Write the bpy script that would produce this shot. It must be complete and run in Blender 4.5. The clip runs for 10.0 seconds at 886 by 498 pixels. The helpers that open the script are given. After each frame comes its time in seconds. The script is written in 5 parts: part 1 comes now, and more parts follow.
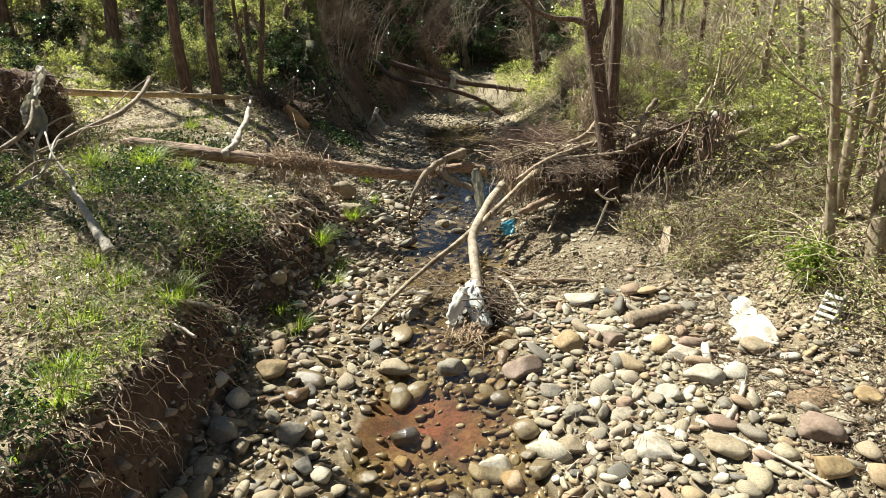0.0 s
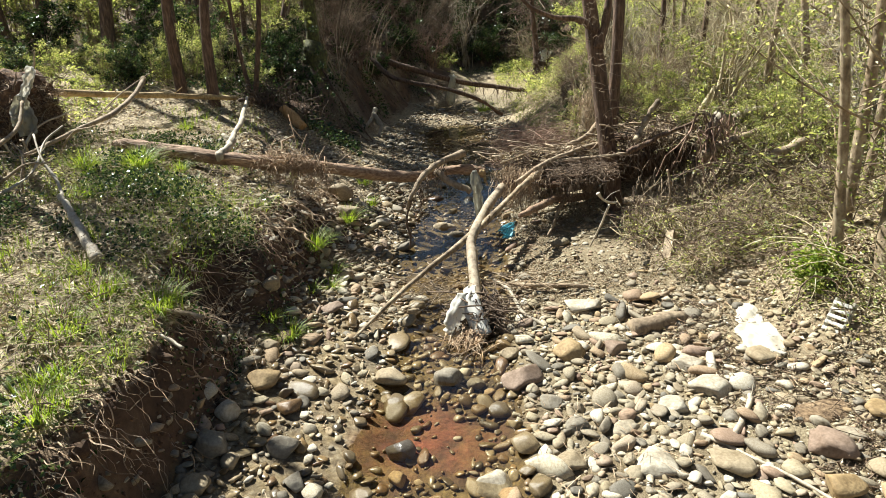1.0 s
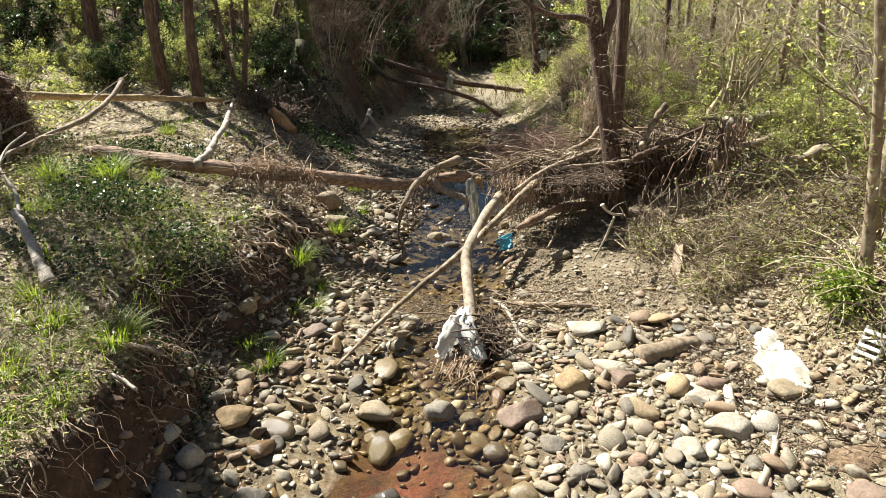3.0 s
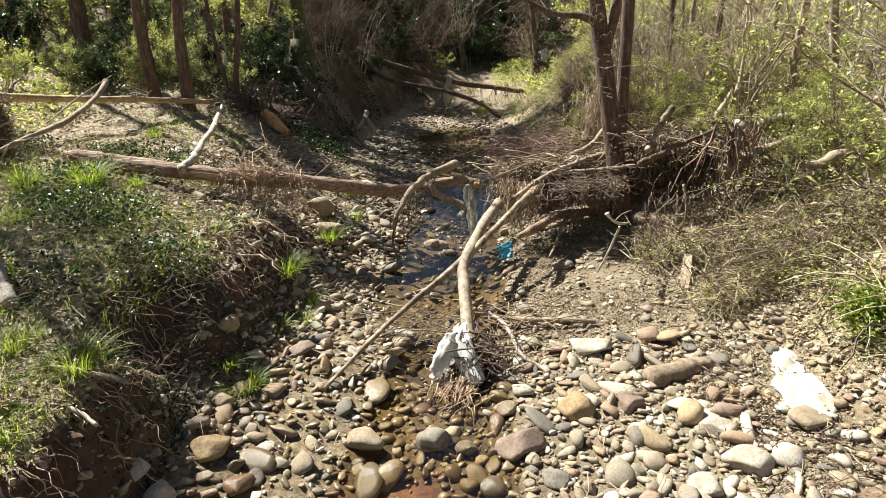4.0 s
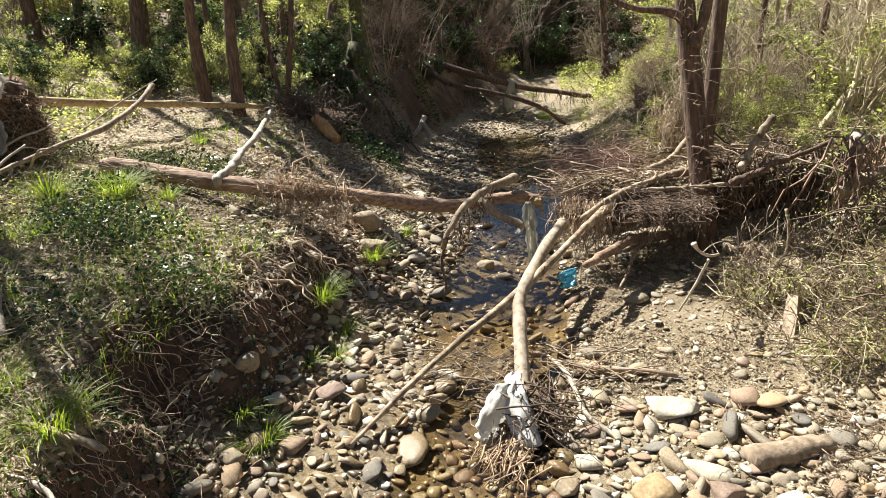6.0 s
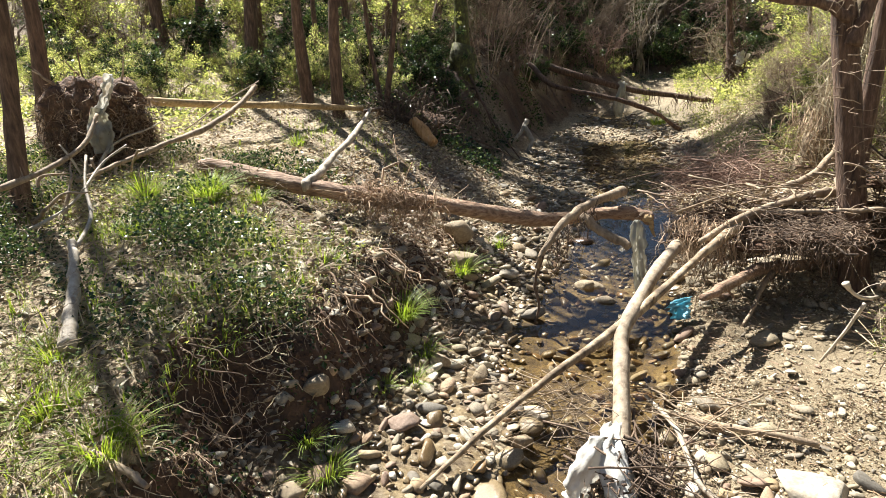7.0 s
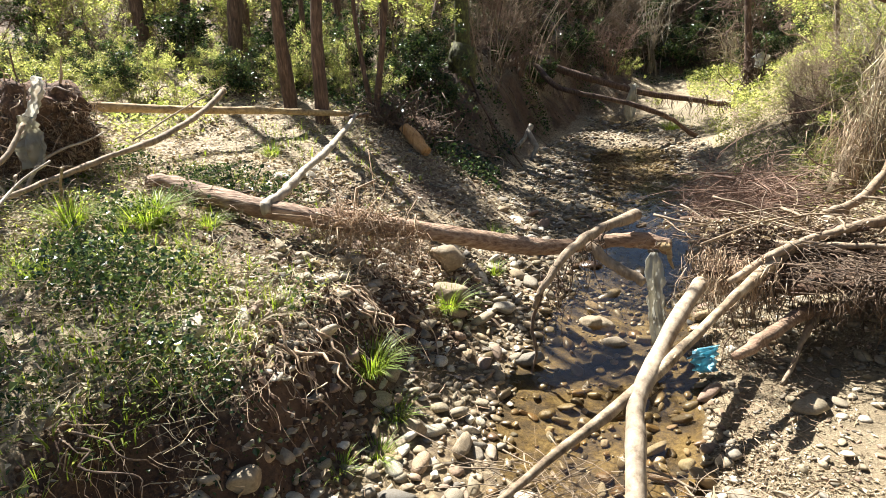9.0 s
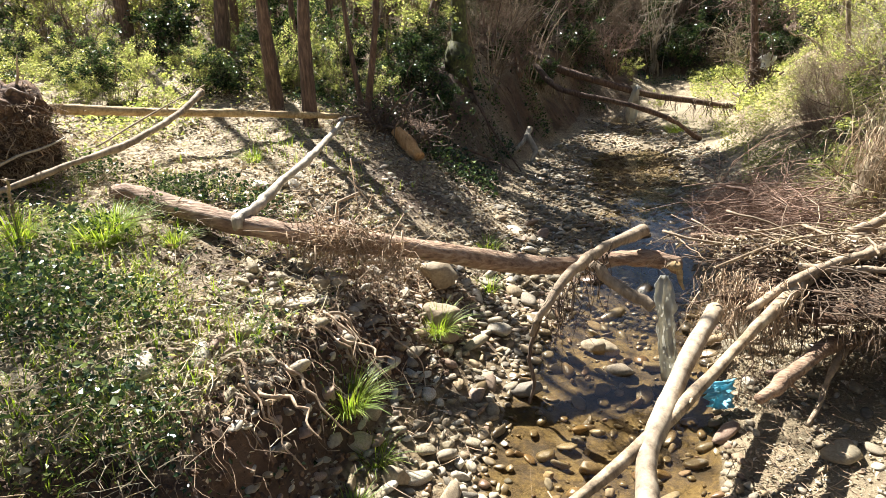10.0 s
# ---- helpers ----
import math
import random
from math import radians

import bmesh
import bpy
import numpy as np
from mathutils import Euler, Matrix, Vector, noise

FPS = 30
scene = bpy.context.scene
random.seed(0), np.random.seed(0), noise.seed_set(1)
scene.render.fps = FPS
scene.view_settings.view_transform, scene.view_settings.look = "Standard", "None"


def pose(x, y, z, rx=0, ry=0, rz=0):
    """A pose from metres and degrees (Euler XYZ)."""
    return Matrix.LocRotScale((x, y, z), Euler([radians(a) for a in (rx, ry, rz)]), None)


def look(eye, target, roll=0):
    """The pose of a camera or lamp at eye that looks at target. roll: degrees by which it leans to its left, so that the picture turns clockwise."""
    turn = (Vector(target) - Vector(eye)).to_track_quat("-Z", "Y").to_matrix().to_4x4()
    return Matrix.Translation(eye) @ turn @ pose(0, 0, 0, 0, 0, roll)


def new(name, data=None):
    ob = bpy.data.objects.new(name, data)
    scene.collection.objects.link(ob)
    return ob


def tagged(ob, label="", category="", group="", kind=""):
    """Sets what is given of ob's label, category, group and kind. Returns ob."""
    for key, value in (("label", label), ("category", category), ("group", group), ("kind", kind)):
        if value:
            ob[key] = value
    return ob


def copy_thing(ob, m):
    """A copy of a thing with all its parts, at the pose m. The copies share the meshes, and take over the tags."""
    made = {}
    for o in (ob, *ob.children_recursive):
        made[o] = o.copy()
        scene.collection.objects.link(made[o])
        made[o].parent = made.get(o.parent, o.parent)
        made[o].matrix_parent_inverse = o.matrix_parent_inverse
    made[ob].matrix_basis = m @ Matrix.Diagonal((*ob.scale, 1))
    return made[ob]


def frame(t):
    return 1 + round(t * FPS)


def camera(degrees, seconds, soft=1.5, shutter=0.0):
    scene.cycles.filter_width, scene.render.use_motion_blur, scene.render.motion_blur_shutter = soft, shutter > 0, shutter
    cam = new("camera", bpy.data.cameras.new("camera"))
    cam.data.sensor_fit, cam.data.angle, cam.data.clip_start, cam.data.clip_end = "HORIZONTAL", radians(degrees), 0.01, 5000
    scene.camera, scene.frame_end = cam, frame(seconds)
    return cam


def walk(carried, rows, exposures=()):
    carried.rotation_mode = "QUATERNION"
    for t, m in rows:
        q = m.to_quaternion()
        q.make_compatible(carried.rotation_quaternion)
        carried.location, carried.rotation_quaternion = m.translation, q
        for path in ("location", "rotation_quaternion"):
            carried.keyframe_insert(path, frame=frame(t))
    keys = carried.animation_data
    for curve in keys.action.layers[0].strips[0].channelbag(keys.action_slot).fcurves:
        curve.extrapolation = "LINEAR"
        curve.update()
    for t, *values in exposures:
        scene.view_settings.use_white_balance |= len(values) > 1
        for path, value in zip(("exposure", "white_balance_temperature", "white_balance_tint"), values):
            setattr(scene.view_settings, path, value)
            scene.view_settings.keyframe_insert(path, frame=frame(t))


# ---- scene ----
cam = camera(74.0, 10.0, soft=0.5)
PATH = [
    (0, (0.135, -0.059, 1.899), (0.092, 1.823, 1.222), -3.8),
    (0.5, (0.145, -0.009, 1.9), (0.102, 1.872, 1.222), -3.8),
    (1, (0.153, 0.057, 1.903), (0.11, 1.937, 1.224), -3.8),
    (1.5, (0.164, 0.126, 1.904), (0.121, 2.007, 1.224), -3.8),
    (2, (0.179, 0.219, 1.906), (0.136, 2.099, 1.224), -3.8),
    (2.5, (0.191, 0.312, 1.906), (0.149, 2.192, 1.224), -3.8),
    (4, (0.236, 0.683, 1.9), (0.195, 2.562, 1.217), -3.8),
    (4.5, (0.244, 0.817, 1.896), (0.202, 2.696, 1.213), -3.8),
    (5, (0.246, 0.965, 1.89), (0.206, 2.845, 1.208), -3.7),
    (5.2, (0.239, 1.024, 1.888), (0.195, 2.904, 1.208), -3.7),
    (6.3, (0.265, 1.373, 1.86), (-0.06, 3.236, 1.208), -4.2),
    (6.5, (0.255, 1.45, 1.862), (-0.123, 3.304, 1.213), -4.2),
    (7, (0.24, 1.641, 1.845), (-0.321, 3.454, 1.215), -4.4),
    (7.5, (0.239, 1.81, 1.845), (-0.344, 3.617, 1.217), -4.4),
    (8, (0.24, 1.972, 1.848), (-0.344, 3.779, 1.219), -4.3),
    (8.5, (0.225, 2.172, 1.84), (-0.359, 3.979, 1.212), -4.2),
    (9, (0.21, 2.348, 1.84), (-0.375, 4.154, 1.211), -4.2),
    (9.5, (0.187, 2.543, 1.847), (-0.396, 4.348, 1.215), -4.1),
    (10, (0.163, 2.712, 1.847), (-0.419, 4.518, 1.214), -3.9),
]
walk(cam, [(t, look(eye, target, roll)) for t, eye, target, roll in PATH], [(0, 1.46, 6150, 3), (2.5, 1.48, 6150, 7), (5, 1.52, 6150, 9), (7, 1.82, 6150, 10), (8.5, 1.97, 6150, 10), (10, 2.05, 6150, 10)])

# ---- daylight ----
SUN_AZIMUTH, SUN_HEIGHT = 48.0, 51.0      # degrees to the left of upstream, degrees up
world = bpy.data.worlds.new("sky")
scene.world = world
world.use_nodes = True
sky = world.node_tree.nodes.new("ShaderNodeTexSky")
sky.sky_type, sky.sun_disc = "NISHITA", False
sky.sun_elevation, sky.sun_rotation = radians(SUN_HEIGHT), radians(-SUN_AZIMUTH)
world.node_tree.links.new(sky.outputs[0], world.node_tree.nodes["Background"].inputs["Color"])
world.node_tree.nodes["Background"].inputs["Strength"].default_value = 0.026
sun = new("sun", bpy.data.lights.new("sun", "SUN"))
sun.data.energy, sun.data.angle, sun.data.color = 5.0, radians(0.6), (1.0, 0.95, 0.86)
sun.matrix_world = look((-math.sin(radians(SUN_AZIMUTH)) * 30, math.cos(radians(SUN_AZIMUTH)) * 30, 30 * math.tan(radians(SUN_HEIGHT))), (0, 0, 0))

# ---- materials ----
def shader(name):
    m = bpy.data.materials.new(name)
    m.use_nodes = True
    t = m.node_tree
    return m, t, t.nodes["Principled BSDF"]


def node(t, kind, **sets):
    n = t.nodes.new("ShaderNode" + kind)
    for k, v in sets.items():
        n.inputs[k].default_value = v
    return n


def noise_at(t, scale, detail=4, rough=.6, coord="Object"):
    n = node(t, "TexNoise", Scale=scale, Detail=detail, Roughness=rough)
    t.links.new(node(t, "TexCoord").outputs[coord], n.inputs["Vector"])
    return n.outputs["Fac"]


def ramp(t, fac, stops):
    r = t.nodes.new("ShaderNodeValToRGB")
    e = r.color_ramp.elements
    while len(e) < len(stops):
        e.new(.5)
    for slot, (at, c) in zip(e, stops):
        slot.position, slot.color = at, (*c, 1)
    t.links.new(fac, r.inputs["Fac"])
    return r.outputs["Color"]


def mixed(t, a, b, fac, kind="MIX"):
    m = t.nodes.new("ShaderNodeMix")
    m.data_type, m.blend_type = "RGBA", kind
    for v, slot in ((fac, m.inputs[0]), (a, m.inputs[6]), (b, m.inputs[7])):
        if isinstance(v, (float, int)):
            slot.default_value = v
        elif isinstance(v, tuple):
            slot.default_value = (*v, 1)
        else:
            t.links.new(v, slot)
    return m.outputs[2]


def bumped(t, b, height, strength, distance=.02):
    n = node(t, "Bump", Strength=strength, Distance=distance)
    t.links.new(height, n.inputs["Height"])
    t.links.new(n.outputs[0], b.inputs["Normal"])


def stretch(t, scale, coord="Object"):
    m = t.nodes.new("ShaderNodeMapping")
    m.inputs["Scale"].default_value = scale
    t.links.new(node(t, "TexCoord").outputs[coord], m.inputs["Vector"])
    return m.outputs[0]


def ground_material():
    m, t, b = shader("forest_soil_and_sand")
    fine, coarse, grit = noise_at(t, 28, 6), noise_at(t, 2.2, 4), noise_at(t, 160, 3)
    litter = ramp(t, fine, [(.28, (.05, .034, .021)), (.43, (.19, .14, .082)), (.57, (.41, .325, .2)), (.71, (.58, .5, .34))])
    soil = ramp(t, coarse, [(.3, (.04, .023, .014)), (.55, (.14, .08, .044)), (.75, (.28, .19, .115))])
    soil = mixed(t, soil, ramp(t, fine, [(.3, (.35, .35, .35)), (.7, (1, 1, 1))]), .7, "MULTIPLY")
    sand = ramp(t, grit, [(.3, (.13, .1, .058)), (.5, (.24, .19, .115)), (.7, (.36, .3, .195))])
    sand = mixed(t, sand, ramp(t, coarse, [(.35, (.62, .56, .5)), (.6, (1, 1, 1))]), .8, "MULTIPLY")
    bed = ramp(t, noise_at(t, 6.5, 6, .68), [(.3, (.045, .034, .022)), (.45, (.11, .075, .04)), (.58, (.2, .135, .05)), (.72, (.28, .21, .1))])
    bed = mixed(t, bed, ramp(t, noise_at(t, 48, 5), [(.34, (.42, .4, .36)), (.6, (1, 1, 1))]), .8, "MULTIPLY")
    rust = ramp(t, fine, [(.3, (.11, .032, .018)), (.7, (.33, .115, .065))])
    cols = litter
    for name, c in (("face", soil), ("sand", sand), ("bed", bed), ("rust", rust)):
        a = t.nodes.new("ShaderNodeAttribute")
        a.attribute_name = name
        cols = mixed(t, cols, c, a.outputs["Fac"])
    t.links.new(cols, b.inputs["Base Color"])
    b.inputs["Roughness"].default_value = .92
    bumped(t, b, mixed(t, fine, grit, .4), .9, .03)
    return m


STONES = [(0, (.15, .135, .11)), (.14, (.3, .255, .185)), (.3, (.37, .31, .2)), (.44, (.26, .225, .17)), (.56, (.42, .31, .17)), (.68, (.3, .205, .15)), (.8, (.46, .4, .285)), (.93, (.55, .5, .4))]


def stone_material(name, per_object, wet):
    m, t, b = shader(name)
    pick = t.nodes.new("ShaderNodeObjectInfo").outputs["Random"] if per_object else t.nodes.new("ShaderNodeNewGeometry").outputs["Random Per Island"]
    base = ramp(t, pick, STONES)
    speck, patch = noise_at(t, 70, 5), noise_at(t, 9, 3)
    base = mixed(t, base, ramp(t, speck, [(.3, (.5, .48, .45)), (.6, (1, 1, 1)), (.8, (1.0, .97, .9))]), .75, "MULTIPLY")
    base = mixed(t, base, ramp(t, patch, [(.35, (.62, .55, .45)), (.6, (1, 1, 1))]), .7, "MULTIPLY")
    if wet:
        base = mixed(t, base, (.56, .49, .38), 1.0, "MULTIPLY")
    t.links.new(base, b.inputs["Base Color"])
    b.inputs["Roughness"].default_value = .32 if wet else .82
    bumped(t, b, speck, .35, .006)
    return m


def wood_material(name, stops, grain=(26, 26, 5), rough=.85, strength=.8, depth=.012):
    m, t, b = shader(name)
    n = node(t, "TexNoise", Scale=1.0, Detail=6, Roughness=.65)
    t.links.new(stretch(t, grain), n.inputs["Vector"])
    patch = noise_at(t, 3.2, 4)
    c = ramp(t, n.outputs["Fac"], stops)
    c = mixed(t, c, ramp(t, patch, [(.3, (.5, .47, .43)), (.55, (1, 1, 1)), (.8, (1, .93, .8))]), .8, "MULTIPLY")
    isle = t.nodes.new("ShaderNodeNewGeometry").outputs["Random Per Island"]
    c = mixed(t, c, ramp(t, isle, [(0, (.6, .58, .55)), (.5, (1, 1, 1)), (1, (1, .9, .78))]), .7, "MULTIPLY")
    t.links.new(c, b.inputs["Base Color"])
    b.inputs["Roughness"].default_value = rough
    bumped(t, b, n.outputs["Fac"], strength, depth)
    return m


def leaf_material(name, stops, gloss=.45, through_light=.4, tint=(1.25, 1.15, .6)):
    m, t, b = shader(name)
    isle = t.nodes.new("ShaderNodeNewGeometry").outputs["Random Per Island"]
    c = ramp(t, isle, stops)
    c = mixed(t, c, ramp(t, noise_at(t, 3.0, 3), [(.3, (.65, .7, .6)), (.65, (1, 1, 1))]), .7, "MULTIPLY")
    t.links.new(c, b.inputs["Base Color"])
    b.inputs["Roughness"].default_value = gloss
    tr = t.nodes.new("ShaderNodeBsdfTranslucent")
    t.links.new(mixed(t, c, tint, 1.0, "MULTIPLY"), tr.inputs["Color"])
    mix = node(t, "MixShader", Fac=through_light)
    t.links.new(b.outputs[0], mix.inputs[1])
    t.links.new(tr.outputs[0], mix.inputs[2])
    t.links.new(mix.outputs[0], t.nodes["Material Output"].inputs["Surface"])
    return m


def water_material():
    m, t, b = shader("shallow_creek_water")
    clear, gloss = node(t, "BsdfTransparent", Color=(.95, .91, .8, 1)), node(t, "BsdfGlossy", Roughness=.04)
    fres = node(t, "Fresnel", IOR=1.5)
    rip = node(t, "TexNoise", Scale=1.0, Detail=3, Roughness=.55)
    t.links.new(stretch(t, (9, 5, 5)), rip.inputs["Vector"])
    bp = node(t, "Bump", Strength=.3, Distance=.015)
    t.links.new(rip.outputs["Fac"], bp.inputs["Height"])
    for n in (gloss, fres):
        t.links.new(bp.outputs[0], n.inputs["Normal"])
    mix = t.nodes.new("ShaderNodeMixShader")
    t.links.new(fres.outputs[0], mix.inputs[0])
    t.links.new(clear.outputs[0], mix.inputs[1])
    t.links.new(gloss.outputs[0], mix.inputs[2])
    t.links.new(mix.outputs[0], t.nodes["Material Output"].inputs["Surface"])
    return m


def film_material(name, colour, blotch, through_light=.35):
    m, t, b = shader(name)
    c = mixed(t, colour, blotch, ramp(t, noise_at(t, 9, 5), [(.5, (0, 0, 0)), (.75, (1, 1, 1))]))
    t.links.new(c, b.inputs["Base Color"])
    b.inputs["Roughness"].default_value = .42
    tr = t.nodes.new("ShaderNodeBsdfTranslucent")
    t.links.new(c, tr.inputs["Color"])
    mix = node(t, "MixShader", Fac=through_light)
    t.links.new(b.outputs[0], mix.inputs[1])
    t.links.new(tr.outputs[0], mix.inputs[2])
    t.links.new(mix.outputs[0], t.nodes["Material Output"].inputs["Surface"])
    bumped(t, b, noise_at(t, 30, 3), .4, .01)
    return m


GROUND = ground_material()
STONE, STONE_WET = stone_material("river_stone", True, False), stone_material("wet_river_stone", True, True)
CLOD = wood_material("reddish_clay_clod", [(.3, (.035, .02, .012)), (.5, (.1, .056, .03)), (.72, (.22, .14, .085))], (40, 40, 40), .95, .8, .006)
CLAY = wood_material("crumbly_tan_soil", [(.3, (.09, .06, .038)), (.5, (.22, .155, .095)), (.72, (.38, .29, .19))], (46, 46, 46), .95, 1.0, .02)
GRAVEL, GRAVEL_WET = stone_material("gravel", False, False), stone_material("wet_gravel", False, True)
BARK = wood_material("brown_bark", [(.3, (.045, .028, .019)), (.5, (.13, .078, .05)), (.7, (.24, .16, .105))], (40, 40, 7), strength=1.0, depth=.02)
BARK_PALE = wood_material("pale_lichened_bark", [(.32, (.09, .065, .04)), (.48, (.27, .2, .125)), (.66, (.5, .42, .29))], (16, 16, 9), strength=.8)
MOSSY = wood_material("mossy_bark", [(.3, (.04, .032, .018)), (.5, (.09, .085, .025)), (.7, (.2, .22, .05))], (20, 20, 12))
POLEWOOD = wood_material("pale_pole_with_bark_scraps", [(.27, (.12, .08, .05)), (.45, (.3, .235, .16)), (.75, (.46, .39, .29))], (22, 22, 7), rough=.75, strength=.6)
DRIFT = wood_material("weathered_driftwood", [(.25, (.12, .085, .055)), (.5, (.31, .235, .155)), (.75, (.46, .37, .26))], (30, 30, 8))
LOGWOOD = wood_material("reddish_log_bark", [(.28, (.09, .05, .03)), (.48, (.3, .19, .12)), (.72, (.52, .39, .27))], (9, 46, 46), strength=1.0, depth=.02)
PEELED = wood_material("peeled_pale_wood", [(.25, (.2, .16, .115)), (.5, (.43, .37, .28)), (.75, (.58, .52, .41))], (34, 34, 6), rough=.7, strength=.5)
ORANGE = wood_material("broken_orange_wood", [(.3, (.3, .15, .05)), (.5, (.55, .32, .13)), (.7, (.68, .45, .22))])
YELLOWLOG = wood_material("yellowish_bare_log", [(.3, (.24, .16, .07)), (.5, (.46, .33, .16)), (.7, (.58, .45, .25))], (8, 40, 40))
TWIG = wood_material("dark_twigs", [(.3, (.05, .033, .022)), (.5, (.14, .095, .062)), (.7, (.27, .195, .13))])
REDTWIG = wood_material("reddish_brush", [(.3, (.12, .07, .048)), (.5, (.27, .17, .12)), (.7, (.4, .28, .2))])
STRAW = wood_material("dry_straw", [(.3, (.3, .24, .14)), (.5, (.52, .44, .28)), (.7, (.66, .6, .42))], strength=.2)
ROOT = wood_material("fine_roots", [(.3, (.17, .105, .06)), (.5, (.42, .3, .19)), (.7, (.62, .5, .36))])
EVERGREEN = leaf_material("ivy_leaf", [(0, (.016, .03, .012)), (.4, (.036, .066, .024)), (.75, (.075, .115, .04)), (.95, (.2, .24, .1))], .22, .25, (1.1, 1.1, .7))
SPRING = leaf_material("spring_leaf", [(0, (.085, .11, .036)), (.3, (.2, .24, .075)), (.7, (.37, .39, .15)), (.95, (.58, .56, .3))], .4, .54, (1.65, 1.58, .92))
GRASS = leaf_material("fresh_grass", [(0, (.13, .19, .025)), (.5, (.24, .33, .05)), (.9, (.38, .43, .1))], .5, .5, (1.15, 1.15, .45))
LITTER = leaf_material("dead_leaves", [(0, (.075, .047, .028)), (.35, (.25, .175, .105)), (.7, (.48, .38, .25)), (.95, (.66, .58, .44))], .7, .15, (1, .9, .7))
WATER = water_material()
WHITE_FILM = film_material("white_plastic_film", (.8, .78, .72), (.5, .44, .35), .5)
GREY_FILM = film_material("dirty_grey_film", (.52, .5, .42), (.3, .26, .19), .5)
# near-white blotches put the highlights of the folds into the blue
BLUE_FILM = film_material("blue_plastic_film", (.36, .7, .8), (.8, .9, .92), .5)
SACK = film_material("bleached_sacking", (.5, .455, .37), (.3, .25, .18), .05)

# ---- building helpers ----
def mesh_of(name, v, faces, smooth=True):
    """A mesh from a vertex array and face arrays of three or four corners."""
    v = np.asarray(v, np.float32).reshape(-1, 3)
    faces = [np.asarray(f, np.int32) for f in faces if len(f)]
    me = bpy.data.meshes.new(name)
    me.vertices.add(len(v))
    me.vertices.foreach_set("co", v.ravel())
    total = sum(f.size for f in faces)
    me.loops.add(total)
    me.loops.foreach_set("vertex_index", np.concatenate([f.ravel() for f in faces]))
    counts = np.concatenate([np.full(len(f), f.shape[1], np.int32) for f in faces])
    me.polygons.add(len(counts))
    me.polygons.foreach_set("loop_start", np.concatenate([[0], np.cumsum(counts)[:-1]]).astype(np.int32))
    me.polygons.foreach_set("use_smooth", np.full(len(counts), smooth))
    me.update(calc_edges=True)
    me.validate()
    return me


MANY = {"crown_wood", "foliage", "stem_tangle", "root_fringe", "stick_mat", "pale_stick_mat", "root_mat", "root_hair", "root_clump", "root_fan", "leaf_trash", "twig_tangle", "snagged_mat", "bare_crown"}


def solid(name, data, material, parent=None, label="", smooth=True):
    """One mesh object of (vertices, faces); under a parent it is a part."""
    me = mesh_of(name, data[0], data[1], smooth)
    me.materials.append(material)
    ob = new(name, me)
    if parent:
        ob.parent = parent
        if name in MANY:
            tagged(ob, kind="stuff")
    return tagged(ob, label)


def joined(*pieces):
    vs, fs, n = [], [], 0
    for v, faces in pieces:
        v = np.asarray(v, float).reshape(-1, 3)
        vs.append(v)
        fs += [np.asarray(f) + n for f in faces if len(f)]
        n += len(v)
    return np.concatenate(vs), fs


def thing(name, label, category, group="", at=(0, 0, 0)):
    e = new(name)
    e.empty_display_size = .1
    e.location = at
    return tagged(e, label, category, group)


def strands(paths, radii, sides=4, lump=0.0, seed=0):
    """Closed tubes along many paths of equal length: paths (n, k, 3), radii (n, k)."""
    p = np.asarray(paths, float)
    r = np.broadcast_to(np.asarray(radii, float), p.shape[:2])
    n, k = p.shape[:2]
    tang = np.gradient(p, axis=1)
    tang /= np.linalg.norm(tang, axis=2, keepdims=True) + 1e-9
    ref = np.array([.31, .17, .93])
    mean = tang.mean(1)
    other = np.where(np.abs(mean @ ref)[:, None] > .85, np.array([.9, .4, .1]), ref)[:, None, :]
    side = np.cross(tang, np.broadcast_to(other, tang.shape))
    side /= np.linalg.norm(side, axis=2, keepdims=True) + 1e-9
    up = np.cross(tang, side)
    a = np.arange(sides) / sides * 2 * np.pi
    ring = side[:, :, None, :] * np.cos(a)[:, None] + up[:, :, None, :] * np.sin(a)[:, None]
    rr = r[:, :, None, None] * np.ones((1, 1, sides, 1))
    if lump:
        g = np.random.RandomState(seed)
        rr = rr * (1 + lump * g.uniform(-1, 1, rr.shape))
    v = p[:, :, None, :] + ring * rr
    base = (np.arange(n) * k * sides)[:, None, None]
    i, j = np.meshgrid(np.arange(k - 1), np.arange(sides), indexing="ij")
    j2 = (j + 1) % sides
    quad = np.stack([i * sides + j, i * sides + j2, (i + 1) * sides + j2, (i + 1) * sides + j], -1).reshape(1, -1, 4)
    quads = (quad + base).reshape(-1, 4)
    ends = np.concatenate([p[:, 0], p[:, -1]])
    e0 = n * k * sides
    s = np.arange(sides)
    low = np.stack([np.broadcast_to(e0 + np.arange(n)[:, None], (n, sides)), base[:, :, 0] + (s + 1) % sides, base[:, :, 0] + s], -1).reshape(-1, 3)
    top = np.stack([np.broadcast_to(e0 + n + np.arange(n)[:, None], (n, sides)), base[:, :, 0] + (k - 1) * sides + s, base[:, :, 0] + (k - 1) * sides + (s + 1) % sides], -1).reshape(-1, 3)
    return np.concatenate([v.reshape(-1, 3), ends]), [quads, low, top]


def bent(points, n):
    """A smooth line through the points, n places along it."""
    p = np.asarray(points, float)
    p = np.concatenate([[2 * p[0] - p[1]], p, [2 * p[-1] - p[-2]]])
    u = np.linspace(0, len(p) - 3 - 1e-6, n)
    i = u.astype(int)
    f = (u - i)[:, None]
    a, b, c, d = p[i], p[i + 1], p[i + 2], p[i + 3]
    return .5 * (2 * b + (c - a) * f + (2 * a - 5 * b + 4 * c - d) * f ** 2 + (3 * b - a - 3 * c + d) * f ** 3)


